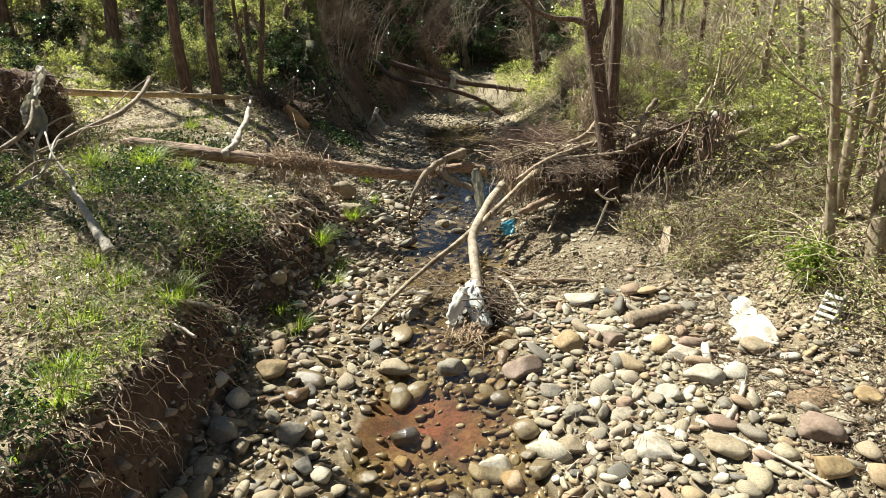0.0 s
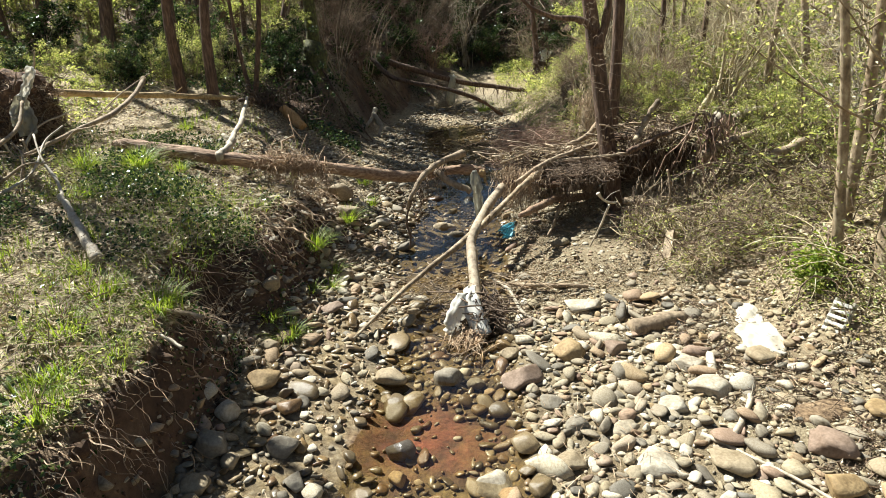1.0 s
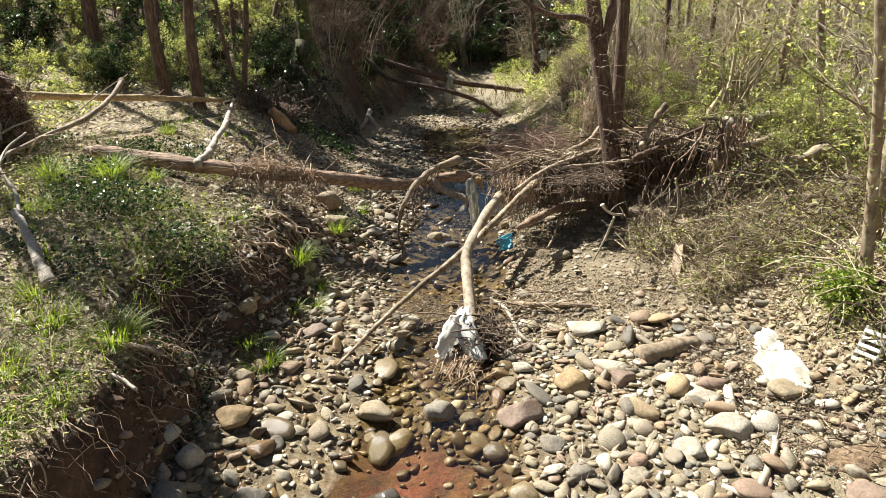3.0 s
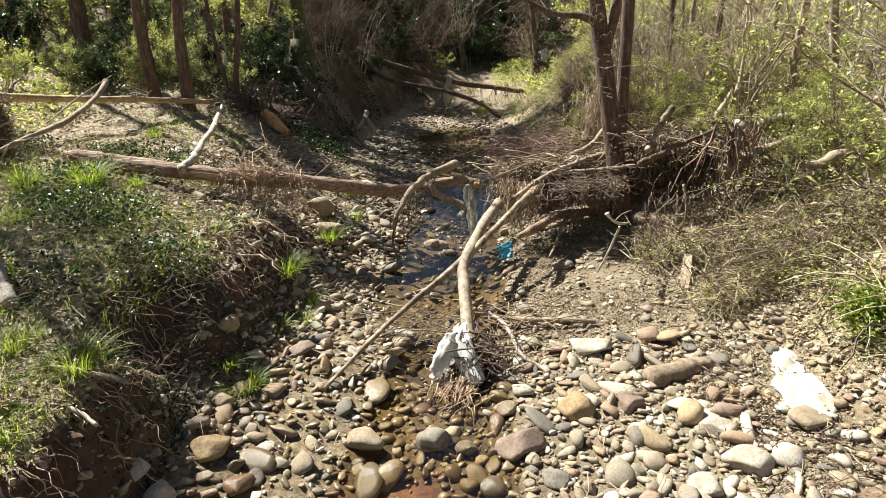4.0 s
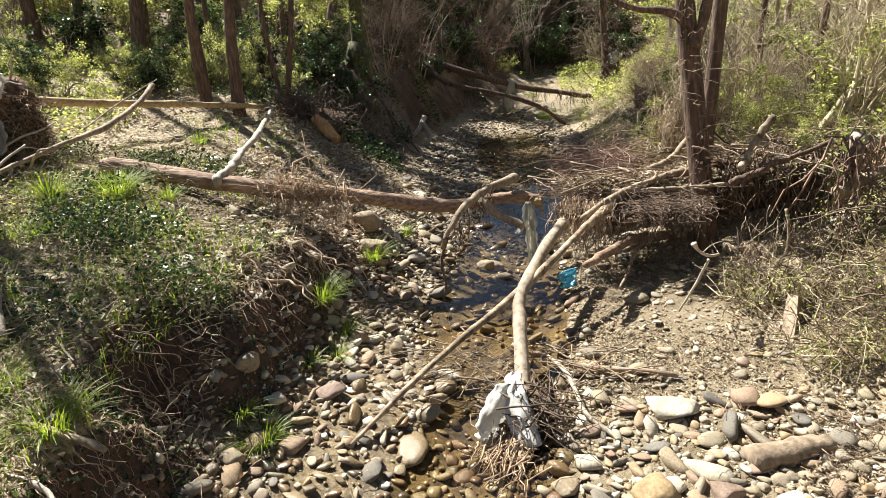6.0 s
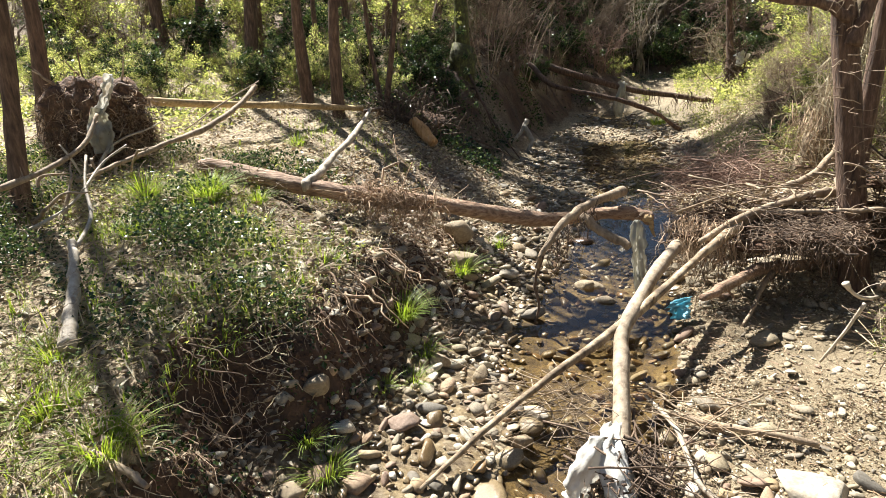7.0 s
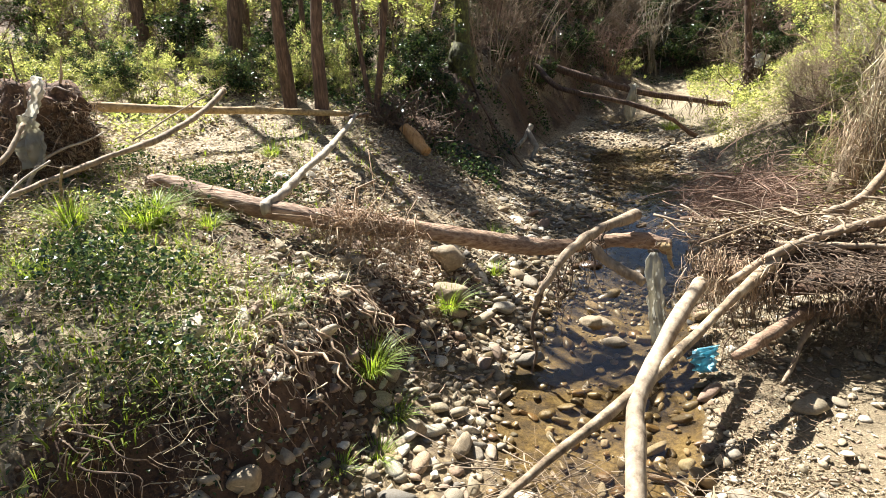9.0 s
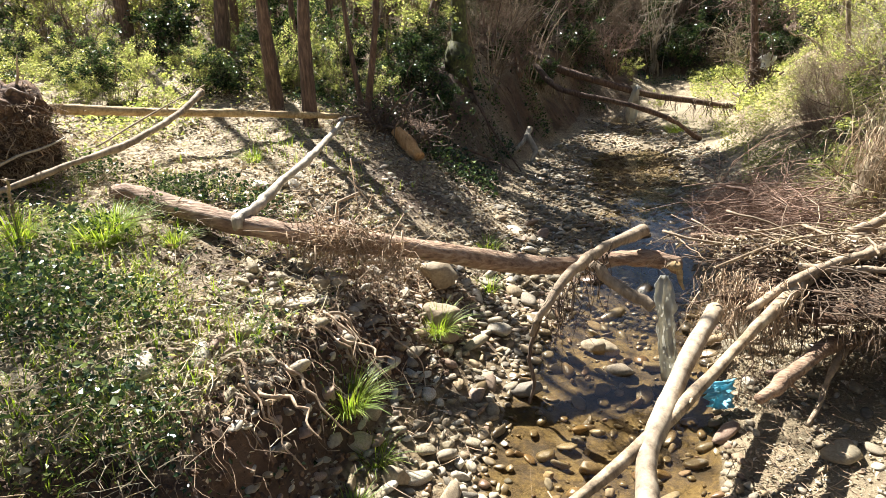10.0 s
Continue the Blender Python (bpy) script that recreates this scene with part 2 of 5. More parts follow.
def limb(points, r0, r1, seed=0, sides=12, n=26, wander=.25, lump=.09):
    """A knotty stem through the points, tapering from r0 to r1."""
    g = np.random.RandomState(seed)
    line = bent(points, n)
    drift = np.cumsum(g.normal(0, 1, (n, 3)), 0)
    drift -= np.linspace(0, 1, n)[:, None] * drift[-1]
    line = line + drift * wander * (r0 + r1) / 2 / math.sqrt(n)
    swell = np.convolve(g.normal(0, 1, n + 6), np.array([1, 2, 3, 4, 3, 2, 1]) / 6.6, "valid")
    r = np.linspace(r0, r1, n) * (1 + .1 * swell)
    return strands(line[None], r[None], sides, lump, seed)


def wild(n, centre, spread, length, droop, seed, k=5, flat=.35, radius=.006, curl=.25, heading=None, sides=4):
    """Many loose twigs about a place."""
    g = np.random.RandomState(seed)
    start = np.asarray(centre) + g.normal(0, 1, (n, 3)) * spread
    way = g.normal(0, 1, (n, 3)) * np.array([1, 1, flat])
    if heading is not None:
        way = way * .55 + np.asarray(heading)
    way /= np.linalg.norm(way, axis=1, keepdims=True)
    long = length * g.lognormal(0, .45, n)
    u = np.linspace(-.5, .5, k)
    p = start[:, None] + way[:, None] * (long[:, None] * u)[:, :, None]
    p += g.normal(0, 1, (n, k, 3)) * (curl * long[:, None, None] / k)
    p[:, :, 2] -= droop * long[:, None] * (u + .5) ** 2
    r = radius * g.lognormal(0, .4, n)[:, None] * np.linspace(1.25, .25, k)
    bow = g.normal(0, 1, (n, 3)) * np.array([1, 1, .5 + .5 * flat]) * (.55 * curl * long)[:, None]
    p += bow[:, None] * (u ** 2 * 2)[:, None] + g.normal(0, 1, (n, 1, 3)) * (.3 * curl * long)[:, None, None] * (u ** 3 * 4)[:, None]
    return strands(p, r, sides)


def matted(n, centre, spread, length, seed, heading, radius, turn=.55, lift=.12, k=10, sides=4):
    """Crooked twigs that wander over a flat mat, most of them along one heading."""
    g = np.random.RandomState(seed)
    start = np.asarray(centre) + g.normal(0, 1, (n, 3)) * spread
    a = heading + g.normal(0, .75, n)[:, None] + np.cumsum(g.normal(0, turn, (n, k)), 1)
    e = np.cumsum(g.normal(0, lift, (n, k)), 1) + g.normal(0, lift, (n, 1)) - .25 * np.linspace(0, 1, k) ** 2
    step = (length * g.lognormal(0, .5, n) / k)[:, None]
    d = np.stack([np.cos(a) * np.cos(e), np.sin(a) * np.cos(e), np.sin(e)], 2) * step[:, :, None]
    p = start[:, None] + np.cumsum(d, 1) - d.sum(1, keepdims=True) / 2
    return strands(p, radius * g.lognormal(0, .45, n)[:, None] * np.linspace(1.2, .3, k), sides)


def leaves(at, size, seed, up=.5, wide=.5, fold=.18, droop=0.0):
    """Folded leaf blades at the places given."""
    g = np.random.RandomState(seed)
    at = np.asarray(at, float)
    n = len(at)
    nor = g.normal(0, 1, (n, 3))
    nor[:, 2] = np.abs(nor[:, 2]) + up * 2
    nor /= np.linalg.norm(nor, axis=1, keepdims=True)
    d = np.cross(nor, g.normal(0, 1, (n, 3)))
    d /= np.linalg.norm(d, axis=1, keepdims=True) + 1e-9
    s = np.cross(nor, d)
    long = (size * g.lognormal(0, .3, n))[:, None]
    tip = at + d * long - np.array([0, 0, droop]) * long
    mid = at + d * long * .45 + nor * long * fold
    v = np.stack([at, mid + s * long * wide * .5, tip, mid - s * long * wide * .5], 1)
    v[:, 0] -= nor * long * .02
    b = (np.arange(n) * 4)[:, None]
    return v.reshape(-1, 3), [np.concatenate([b + [0, 1, 2], b + [0, 2, 3]])]


def blades(n, radius, height, seed, lean=.7):
    """A tuft of grass round the origin."""
    g = np.random.RandomState(seed)
    a = g.uniform(0, 2 * np.pi, n)
    out = np.stack([np.cos(a), np.sin(a)], 1)
    root = out * (radius * np.sqrt(g.uniform(0, 1, n)))[:, None] * .5
    h = height * g.uniform(.45, 1.1, n)
    tilt = lean * g.uniform(.1, 1.2, n)
    u = np.linspace(0, 1, 5)
    side = np.stack([-out[:, 1], out[:, 0], 0 * a], 1)
    line = np.zeros((n, 5, 3))
    line[:, :, :2] = root[:, None] + out[:, None] * (h * tilt)[:, None, None] * (u ** 1.6)[:, None]
    line[:, :, 2] = h[:, None] * (u - .38 * tilt[:, None] * u ** 2.6) - .02
    w = (.0021 * g.uniform(.7, 1.6, n))[:, None] * np.array([1, 1, .85, .55, .08])
    left, right = line - side[:, None] * w[:, :, None], line + side[:, None] * w[:, :, None]
    v = np.stack([left, right], 2).reshape(-1, 3)
    q = np.array([[2 * i, 2 * i + 1, 2 * i + 3, 2 * i + 2] for i in range(4)])
    return v, [(q[None] + (np.arange(n) * 10)[:, None, None]).reshape(-1, 4)]


def shifted(data, m):
    """The same piece moved by a matrix."""
    a = np.array(m)
    return data[0] @ a[:3, :3].T + a[:3, 3], data[1]


def rounded_stone(seed, level=2, angular=.0, flat=(.36, .62), cuts=7):
    """A river-worn stone: a lumpy ball with several faces ground flat."""
    g = np.random.RandomState(seed)
    bm = bmesh.new()
    bmesh.ops.create_icosphere(bm, subdivisions=level, radius=1)
    off = Vector(g.uniform(-50, 50, 3))
    for w in bm.verts:
        c = w.co.copy()
        k = 1 + .2 * noise.noise(c * .9 + off) + .1 * noise.noise(c * 2.1 + off)
        if angular:
            k += angular * noise.cell(c * 1.6 + off)
        w.co = c * k
    v = np.array([w.co for w in bm.verts])
    f = np.array([[w.index for w in p.verts] for p in bm.faces])
    bm.free()
    for _ in range(cuts):
        n = g.normal(0, 1, 3)
        n /= np.linalg.norm(n)
        over = np.clip(v @ n - g.uniform(.45, .85), 0, None)
        v = v - over[:, None] * n * .95
    v[:, 0] *= g.uniform(.95, 1.4)
    v[:, 1] *= g.uniform(.65, .95)
    v[:, 2] *= g.uniform(*flat)
    return v, [f]

# ---- land form ----
def vnoise(x, y, seed=0):
    """Smooth value noise on a unit lattice, -1 to 1."""
    x, y = np.asarray(x, float), np.asarray(y, float)
    xi, yi = np.floor(x), np.floor(y)
    fx, fy = x - xi, y - yi
    fx, fy = fx * fx * (3 - 2 * fx), fy * fy * (3 - 2 * fy)

    def lattice(a, b):
        s = np.sin(a * 127.1 + b * 311.7 + seed * 74.7) * 43758.5453
        return (s - np.floor(s)) * 2 - 1
    top = lattice(xi, yi) * (1 - fx) + lattice(xi + 1, yi) * fx
    low = lattice(xi, yi + 1) * (1 - fx) + lattice(xi + 1, yi + 1) * fx
    return top * (1 - fy) + low * fy


# cross-sections of the valley: how far upstream, then across and height
SECTION_A = [
    (0.0, ((-6, .8), (-2.6, .62), (-1.9, .58), (-1.55, .5), (-1.36, -.02), (-.9, -.12), (-.3, -.22), (.3, -.19), (.55, -.12), (1, -.105), (2, -.07), (2.6, .08), (3.3, .4), (6, .9))),
    (2.2, ((-6, .86), (-2.6, .7), (-1.9, .63), (-1.5, .56), (-1.37, .5), (-1.25, .03), (-1.0, -.04), (-.6, -.1), (-.3, -.21), (.3, -.2), (.53, -.12), (1.3, -.095), (2.05, -.04), (2.5, .09), (3.1, .41), (6, .9))),
    (3.05, ((-6, .9), (-2.6, .74), (-1.9, .67), (-1.5, .6), (-1.34, .52), (-1.22, .1), (-1.05, .01), (-.6, -.08), (-.25, -.2), (.3, -.2), (.52, -.12), (1.5, -.085), (2.1, -.01), (2.4, .1), (2.9, .42), (6, .9))),
    (3.55, ((-6, 1), (-2.6, .8), (-1.9, .74), (-1.66, .66), (-1.56, .55), (-1.38, .18), (-1.05, .06), (-.6, -.06), (-.25, -.18), (.3, -.195), (.56, -.115), (1.45, -.07), (2.1, .0), (2.45, .15), (2.95, .48), (6, .95))),
    (4.0, ((-6, 1.1), (-2.6, .86), (-1.85, .82), (-1.6, .7), (-1.36, .58), (-1.22, .46), (-1.06, .12), (-.9, .02), (-.5, -.06), (-.1, -.19), (.35, -.19), (.6, -.11), (1.4, -.06), (2.1, .02), (2.5, .2), (3, .55), (6, 1))),
    (5.0, ((-6, 1.3), (-3, 1.05), (-2.4, .95), (-1.8, .75), (-1.36, .59), (-1.22, .5), (-1.06, .22), (-.94, .07), (-.75, -.02), (-.45, -.14), (0, -.2), (.5, -.19), (.72, -.08), (1.5, -.03), (2.2, .08), (2.6, .32), (3.2, .68), (6, 1.1))),
]
SECTION_B = [
    (6.0, ((-6, 1.4), (-3, 1.06), (-2.5, .95), (-2, .78), (-1.5, .52), (-1.1, .28), (-.8, .04), (-.5, -.1), (-.2, -.19), (.55, -.19), (.8, -.08), (1.5, .0), (2.0, .05), (2.5, .25), (2.8, .6), (3.1, .8), (6, 1.2))),
    (7.2, ((-6, 1.5), (-4, 1.2), (-2.6, .97), (-2.1, .76), (-1.6, .5), (-1, .16), (-.5, -.03), (-.1, -.16), (.7, -.16), (1, 0), (1.5, .3), (2.5, .65), (6, 1.2))),
    (8.7, ((-6, 1.7), (-4, 1.45), (-3, 1.2), (-2.3, .95), (-1.6, .5), (-1.05, .18), (-.5, -.02), (.2, -.13), (1, -.13), (1.3, .1), (2, .4), (3, .7), (6, 1.3))),
    (10.0, ((-6, 1.85), (-4, 1.55), (-2.85, 1.3), (-2.5, 1.2), (-2.15, .7), (-1.65, .3), (-1, .08), (-.4, -.04), (.2, -.11), (1.1, -.11), (1.45, .1), (2.1, .42), (3.3, .85), (6, 1.4))),
    (11.0, ((-6, 2), (-4, 1.75), (-2.8, 1.6), (-2.4, 1.48), (-2.05, .9), (-1.7, .3), (-1.35, .12), (-.8, .0), (0, -.09), (1.2, -.1), (1.6, .1), (2.2, .45), (3.5, .9), (6, 1.5))),
]
SECTION_C = [
    (14.0, ((-6, 2.8), (-4, 2.3), (-2.6, 1.9), (-2, 1.35), (-1.55, .4), (-1.2, .1), (0, -.05), (.6, -.06), (1.0, .05), (1.5, .1), (2.0, .25), (2.6, .8), (4, 1.6), (6, 2))),
    (18.0, ((-6, 4), (-3, 2.9), (-1.6, 1.4), (-1, .2), (0, 0), (.3, .0), (1.0, .18), (2.6, .28), (3.6, .5), (5, 1.6), (7, 2.4))),
    (22.0, ((-6, 5), (-2, 3.2), (0, 1.3), (1.0, .55), (4, .7), (5.5, 1.5), (8, 2.8))),
    (27.0, ((-6, 6), (0, 4), (3, 2.6), (5, 2), (8, 3.6))),
]
SECTIONS = SECTION_A + SECTION_B + SECTION_C


def land(x, y):
    """Height of the bare ground, without the fine relief."""
    x, y = np.asarray(x, float), np.asarray(y, float)
    x = x + .07 * vnoise(x * 1.1, y * 1.6, 5) * np.clip(y - 1, 0, 1)
    ys = np.array([s[0] for s in SECTIONS])
    rows = np.array([np.interp(x, [p[0] for p in s[1]], [p[1] for p in s[1]]) for s in SECTIONS])
    at = np.clip(np.interp(y, ys, np.arange(len(ys))), 0, len(ys) - 1.0001)
    i = at.astype(int)
    f = at - i
    cols = np.arange(x.size).reshape(x.shape)
    flat = rows.reshape(len(ys), -1)
    z = flat[i.ravel(), cols.ravel()] * (1 - f.ravel()) + flat[i.ravel() + 1, cols.ravel()] * f.ravel()
    z = z.reshape(x.shape)
    z = z + np.clip(np.abs(x) - 7, 0, 14) * .16 + np.clip(y - 27, 0, 20) * .22
    return z


def relief(x, y):
    """Height of the ground with humps and hollows."""
    z = land(x, y)
    dry = np.clip((z + .05) * 4, .15, 1)
    z = z + dry * (.035 * vnoise(x * 2.3, y * 2.3, 1) + .02 * vnoise(x * 6, y * 6, 2)) + .008 * vnoise(x * 17, y * 17, 3)
    cut = np.clip(1 - np.abs(z - .4) * 2.6, 0, 1) * (x < -.7) * np.clip((7 - y), 0, 1)
    z = z + cut * (.045 * vnoise(x * 9, y * 9, 31) + .03 * vnoise(x * 19, y * 19, 32))
    far = np.clip((np.hypot(x, y) - 9) / 8, 0, 1)
    return z + far * .18 * vnoise(x * .7, y * .7, 4)


def ground_z(x, y):
    return float(relief(np.array([x]), np.array([y]))[0])


def water_z(y):
    return -.135 + .0135 * min(max(0, y - 6), 14)

# ---- ground and water ----
def spaced(stops):
    """Grid lines: (from, to, step) runs put end to end."""
    out = [np.arange(a, b - 1e-6, s) for a, b, s in stops]
    return np.concatenate(out + [[stops[-1][1]]])


def build_ground():
    gx = spaced([(-300, -60, 60), (-60, -20, 8), (-20, -8, 1), (-8, -3.6, .12), (-3.6, 3.4, .03), (3.4, 8, .12), (8, 20, 1), (20, 60, 8), (60, 300, 60)])
    gy = spaced([(-300, -60, 60), (-60, -12, 8), (-12, 0, 1), (0, 1.4, .1), (1.4, 7.4, .03), (7.4, 12, .06), (12, 22, .16), (22, 48, 1), (48, 96, 8), (96, 300, 51)])
    x, y = np.meshgrid(gx, gy)
    z = relief(x, y)
    ny, nx = x.shape
    i = np.arange((ny - 1) * nx).reshape(ny - 1, nx)[:, :-1].ravel()
    ob = solid("ground", (np.stack([x, y, z], -1), [np.stack([i, i + 1, i + nx + 1, i + nx], 1)]), GROUND)
    e = .04
    slope = np.hypot(land(x + e, y) - land(x - e, y), land(x, y + e) - land(x, y - e)) / (2 * e)
    h = land(x, y)
    wob = .5 * vnoise(x * 1.7, y * 1.7, 8) + .3 * vnoise(x * 5, y * 5, 9)
    face = np.clip((slope - .6 + .4 * wob) * 2.2, 0, 1) * (x < 2.2) * np.clip(np.maximum(6.8 - y, (x + 1.35) * 6), 0, 1)
    face = np.maximum(face, np.clip((y - 9) / 2, 0, 1) * np.clip((h - .25) * 2, 0, 1) * (x < -.5) * np.clip(.6 + wob, 0, 1))
    face = np.maximum(face, np.clip((y - 8.5) / 1.5, 0, 1) * np.clip((h - .1) * 6, 0, 1) * np.clip((x + 3.2) * 2, 0, 1) * (x < .3) * np.clip(.9 + wob, 0, 1))
    # far slope takes the dark soil colour too, which deepens its shade
    face = np.maximum(face, np.clip((y - 21), 0, 1) * np.clip((h - .5) * 3, 0, 1))
    face = np.maximum(face, np.clip(.5 + 1.3 * wob, 0, .9) * np.clip((x + 2.8) * 2, 0, 1) * (x < -.6) * np.clip(y - 4.4, 0, 1) * np.clip(9 - y, 0, 1))
    sand = np.clip((.12 - h + .1 * wob) * 7, 0, 1) * np.clip((x + .2 + .6 * wob) * 2, 0, 1) * np.clip((9 - y), 0, 1)
    sand = np.maximum(sand, np.clip((y - 13.2) / 1.2, 0, 1) * np.clip((.34 - h) * 8, 0, 1) * (x > .4) * (x < 6) * (y < 24))
    bed = np.clip((-.09 - h + .05 * wob) * 12, 0, .8) * np.clip(1.5 - sand, 0, 1)
    bed = np.maximum(bed, np.clip((-.115 - h) * 40, 0, 1))
    bed = np.maximum(bed, np.clip((.1 - h + .05 * wob) * 12, 0, .6) * np.clip((-.05 - x + .4 * wob) * 3, 0, 1))
    rust = np.clip(1.25 - np.hypot((x + .12) / .42, (y - 2.75) / .36) + .5 * wob, 0, 1) * (h < -.1) * np.clip(.75 + .6 * vnoise(x * 11, y * 11, 19), .2, 1)
    for name, a in (("face", face), ("sand", sand), ("bed", bed), ("rust", rust)):
        ob.data.attributes.new(name, "FLOAT", "POINT").data.foreach_set("value", a.astype(np.float32).ravel())
    return tagged(ob, "brown leaf-littered creek banks with sandy gravel bar", "ground", kind="structure")


ground = build_ground()


def build_water():
    gx, gy = np.arange(-1.6, 4.6, .1), np.arange(-8, 24, .1)
    x, y = np.meshgrid(gx, gy)
    z = np.vectorize(water_z)(y) + .004 * vnoise(x * 3, y * 3, 12)
    ny, nx = x.shape
    i = np.arange((ny - 1) * nx).reshape(ny - 1, nx)[:, :-1].ravel()
    ob = solid("water", (np.stack([x, y, z], -1), [np.stack([i, i + 1, i + nx + 1, i + nx], 1)]), WATER)
    return tagged(ob, "shallow clear brown creek water over gravel", "water", kind="structure")


build_water()

# ---- boulders that can be told apart ----
GREY, TAN, OCHRE, PINK, PALE, DARK = (.25, .22, .17), (.33, .265, .17), (.36, .255, .125), (.26, .185, .135), (.46, .41, .32), (.11, .095, .08)


def tinted(name, colour, rough=.8):
    m, t, b = shader(name)
    speck, patch = noise_at(t, 60, 5), noise_at(t, 8, 4)
    c = mixed(t, colour, ramp(t, speck, [(.3, (.5, .48, .45)), (.65, (1, 1, 1))]), .75, "MULTIPLY")
    c = mixed(t, c, ramp(t, patch, [(.32, (.6, .52, .42)), (.6, (1, 1, 1))]), .75, "MULTIPLY")
    t.links.new(c, b.inputs["Base Color"])
    b.inputs["Roughness"].default_value = rough
    bumped(t, b, speck, .4, .008)
    return m


BOULDER = {"grey": tinted("grey_stone", GREY), "tan": tinted("tan_stone", TAN), "ochre": tinted("ochre_stone", OCHRE), "reddish": tinted("reddish_stone", PINK),
           "pale": tinted("pale_stone", PALE), "dark": tinted("dark_wet_stone", DARK, .3)}
BIG_NEAR = [
    (.51, 3.16, .27, "reddish", .7), (-1.03, 3.09, .22, "ochre", .6), (.06, 3.3, .2, "grey", .7), (.24, 3.26, .14, "grey", .7), (-.31, 3.29, .23, "tan", .5), (-.21, 2.65, .17, "dark", .75),
    (-.2, 2.45, .13, "ochre", .6), (-.69, 2.33, .15, "grey", .5), (-.79, 2.56, .18, "grey", .7), (-1.01, 2.43, .12, "tan", .7), (-1.14, 2.5, .23, "grey", .5), (-1.12, 2.25, .14, "tan", .7),
    (.85, 3.43, .21, "ochre", .7), (1.14, 3.43, .18, "reddish", .6), (.48, 3.5, .17, "tan", .5), (1.08, 4.06, .29, "pale", .35), (.65, 2.9, .14, "grey", .6), (.75, 2.69, .14, "grey", .6),
]
BIG_FAR = [
    (1.31, 2.81, .18, "pale", .45), (1.56, 2.94, .26, "pale", .35), (1.54, 3.18, .23, "pale", .35), (1.04, 2.36, .25, "pale", .3), (1.37, 2.31, .24, "tan", .35), (.66, 2.41, .16, "tan", .5),
    (1.86, 2.34, .22, "reddish", .6), (1.76, 2.1, .19, "ochre", .65), (2.22, 2.53, .15, "ochre", .5), (-1.17, 3.9, .14, "tan", .8), (-1.08, 3.44, .14, "tan", .75), (.07, 6.45, .21, "tan", .5),
    (-.22, 4.23, .16, "tan", .75), (-.18, 4.54, .19, "pale", .5), (-.8, 4.75, .15, "tan", .7), (-.63, 6.35, .2, "pale", .6), (-.8, 4.1, .2, "reddish", .5), (-1.11, 6.5, .3, "tan", .8), (-1.5, 5.5, .13, "tan", .7), (-1.42, 5.4, .12, "grey", .7), (-1.45, 5.62, .14, "pale", .7), (.02, 6.42, .22, "tan", .55), (1.95, 3.13, .2, "tan", .5),
    (.29, 2.36, .22, "pale", .5), (-1.13, 2.78, .16, "pale", .8), (-.95, 6.05, .3, "tan", .7),
]


def boulder(x, y, w, colour, tall, seed):
    v, f = rounded_stone(seed, 3, .1)
    v = v / np.abs(v).max(0) * np.array([.5, .42, .5 * tall]) * w
    a = np.random.RandomState(seed).uniform(-.5, .5)
    v = v @ np.array([[math.cos(a), -math.sin(a), 0], [math.sin(a), math.cos(a), 0], [0, 0, 1]]).T
    ob = solid("boulder", (v, f), BOULDER[colour])
    ob.location = (x, y, ground_z(x, y) + w * tall * .28)
    kind = {"grey": "rounded grey", "tan": "rounded tan", "ochre": "rounded ochre", "reddish": "rough reddish-brown", "pale": "flat pale", "dark": "wet dark"}[colour]
    return tagged(ob, kind + " river boulder lying on the creek bed", "boulder", "boulders of the creek bed")


for i, row in enumerate(BIG_NEAR + BIG_FAR):
    boulder(*row, 100 + i)

# ---- fallen wood ----
def wood_thing(name, label, category, points, r0, r1, material, seed, group="", sides=12, n=26, wander=.25):
    """A fallen branch with a few broken side twigs."""
    t = thing(name, label, category, group)
    stem = solid("stem", limb(points, r0, r1, seed, sides, n, wander, .13), material, t)
    g = np.random.RandomState(seed + 7)
    line = bent(points, 30)
    long = float(np.linalg.norm(np.diff(line, axis=0), axis=1).sum())
    for _ in range(int(min(5, 1 + 3 * long))):
        i = g.randint(4, 28)
        along = line[i + 1] - line[i - 1]
        along = along / np.linalg.norm(along)
        way = along * g.uniform(-.2, .9) + g.normal(0, .55, 3) + np.array([0, 0, .25])
        way = way / np.linalg.norm(way) * g.uniform(.04, .16)
        thick = .3 * (r0 + r1) / 2
        solid("twig", limb([line[i], line[i] + way * .5 + g.normal(0, .008, 3), line[i] + way], thick, thick * .4, seed + i, 5, 8, 1.0, .12), material, stem)
    return t


def hanging(points, length, n, seed, spread=.03, radius=.0035, material=None, parent=None, name="root_hair"):
    """A beard of rootlets that hangs from a line."""
    g = np.random.RandomState(seed)
    line = bent(points, 60)
    start = line[g.randint(0, 60, n)] + g.normal(0, spread, (n, 3))
    k = 6
    u = np.linspace(0, 1, k)
    long = length * g.lognormal(-.2, .5, n)
    p = np.repeat(start[:, None], k, 1)
    p[:, :, 2] -= long[:, None] * u
    p += np.cumsum(g.normal(0, 1, (n, k, 3)) * (long[:, None, None] * .09), 1)
    return solid(name, strands(p, radius * g.lognormal(0, .4, n)[:, None] * np.linspace(1.2, .4, k), 3), material or ROOT, parent)


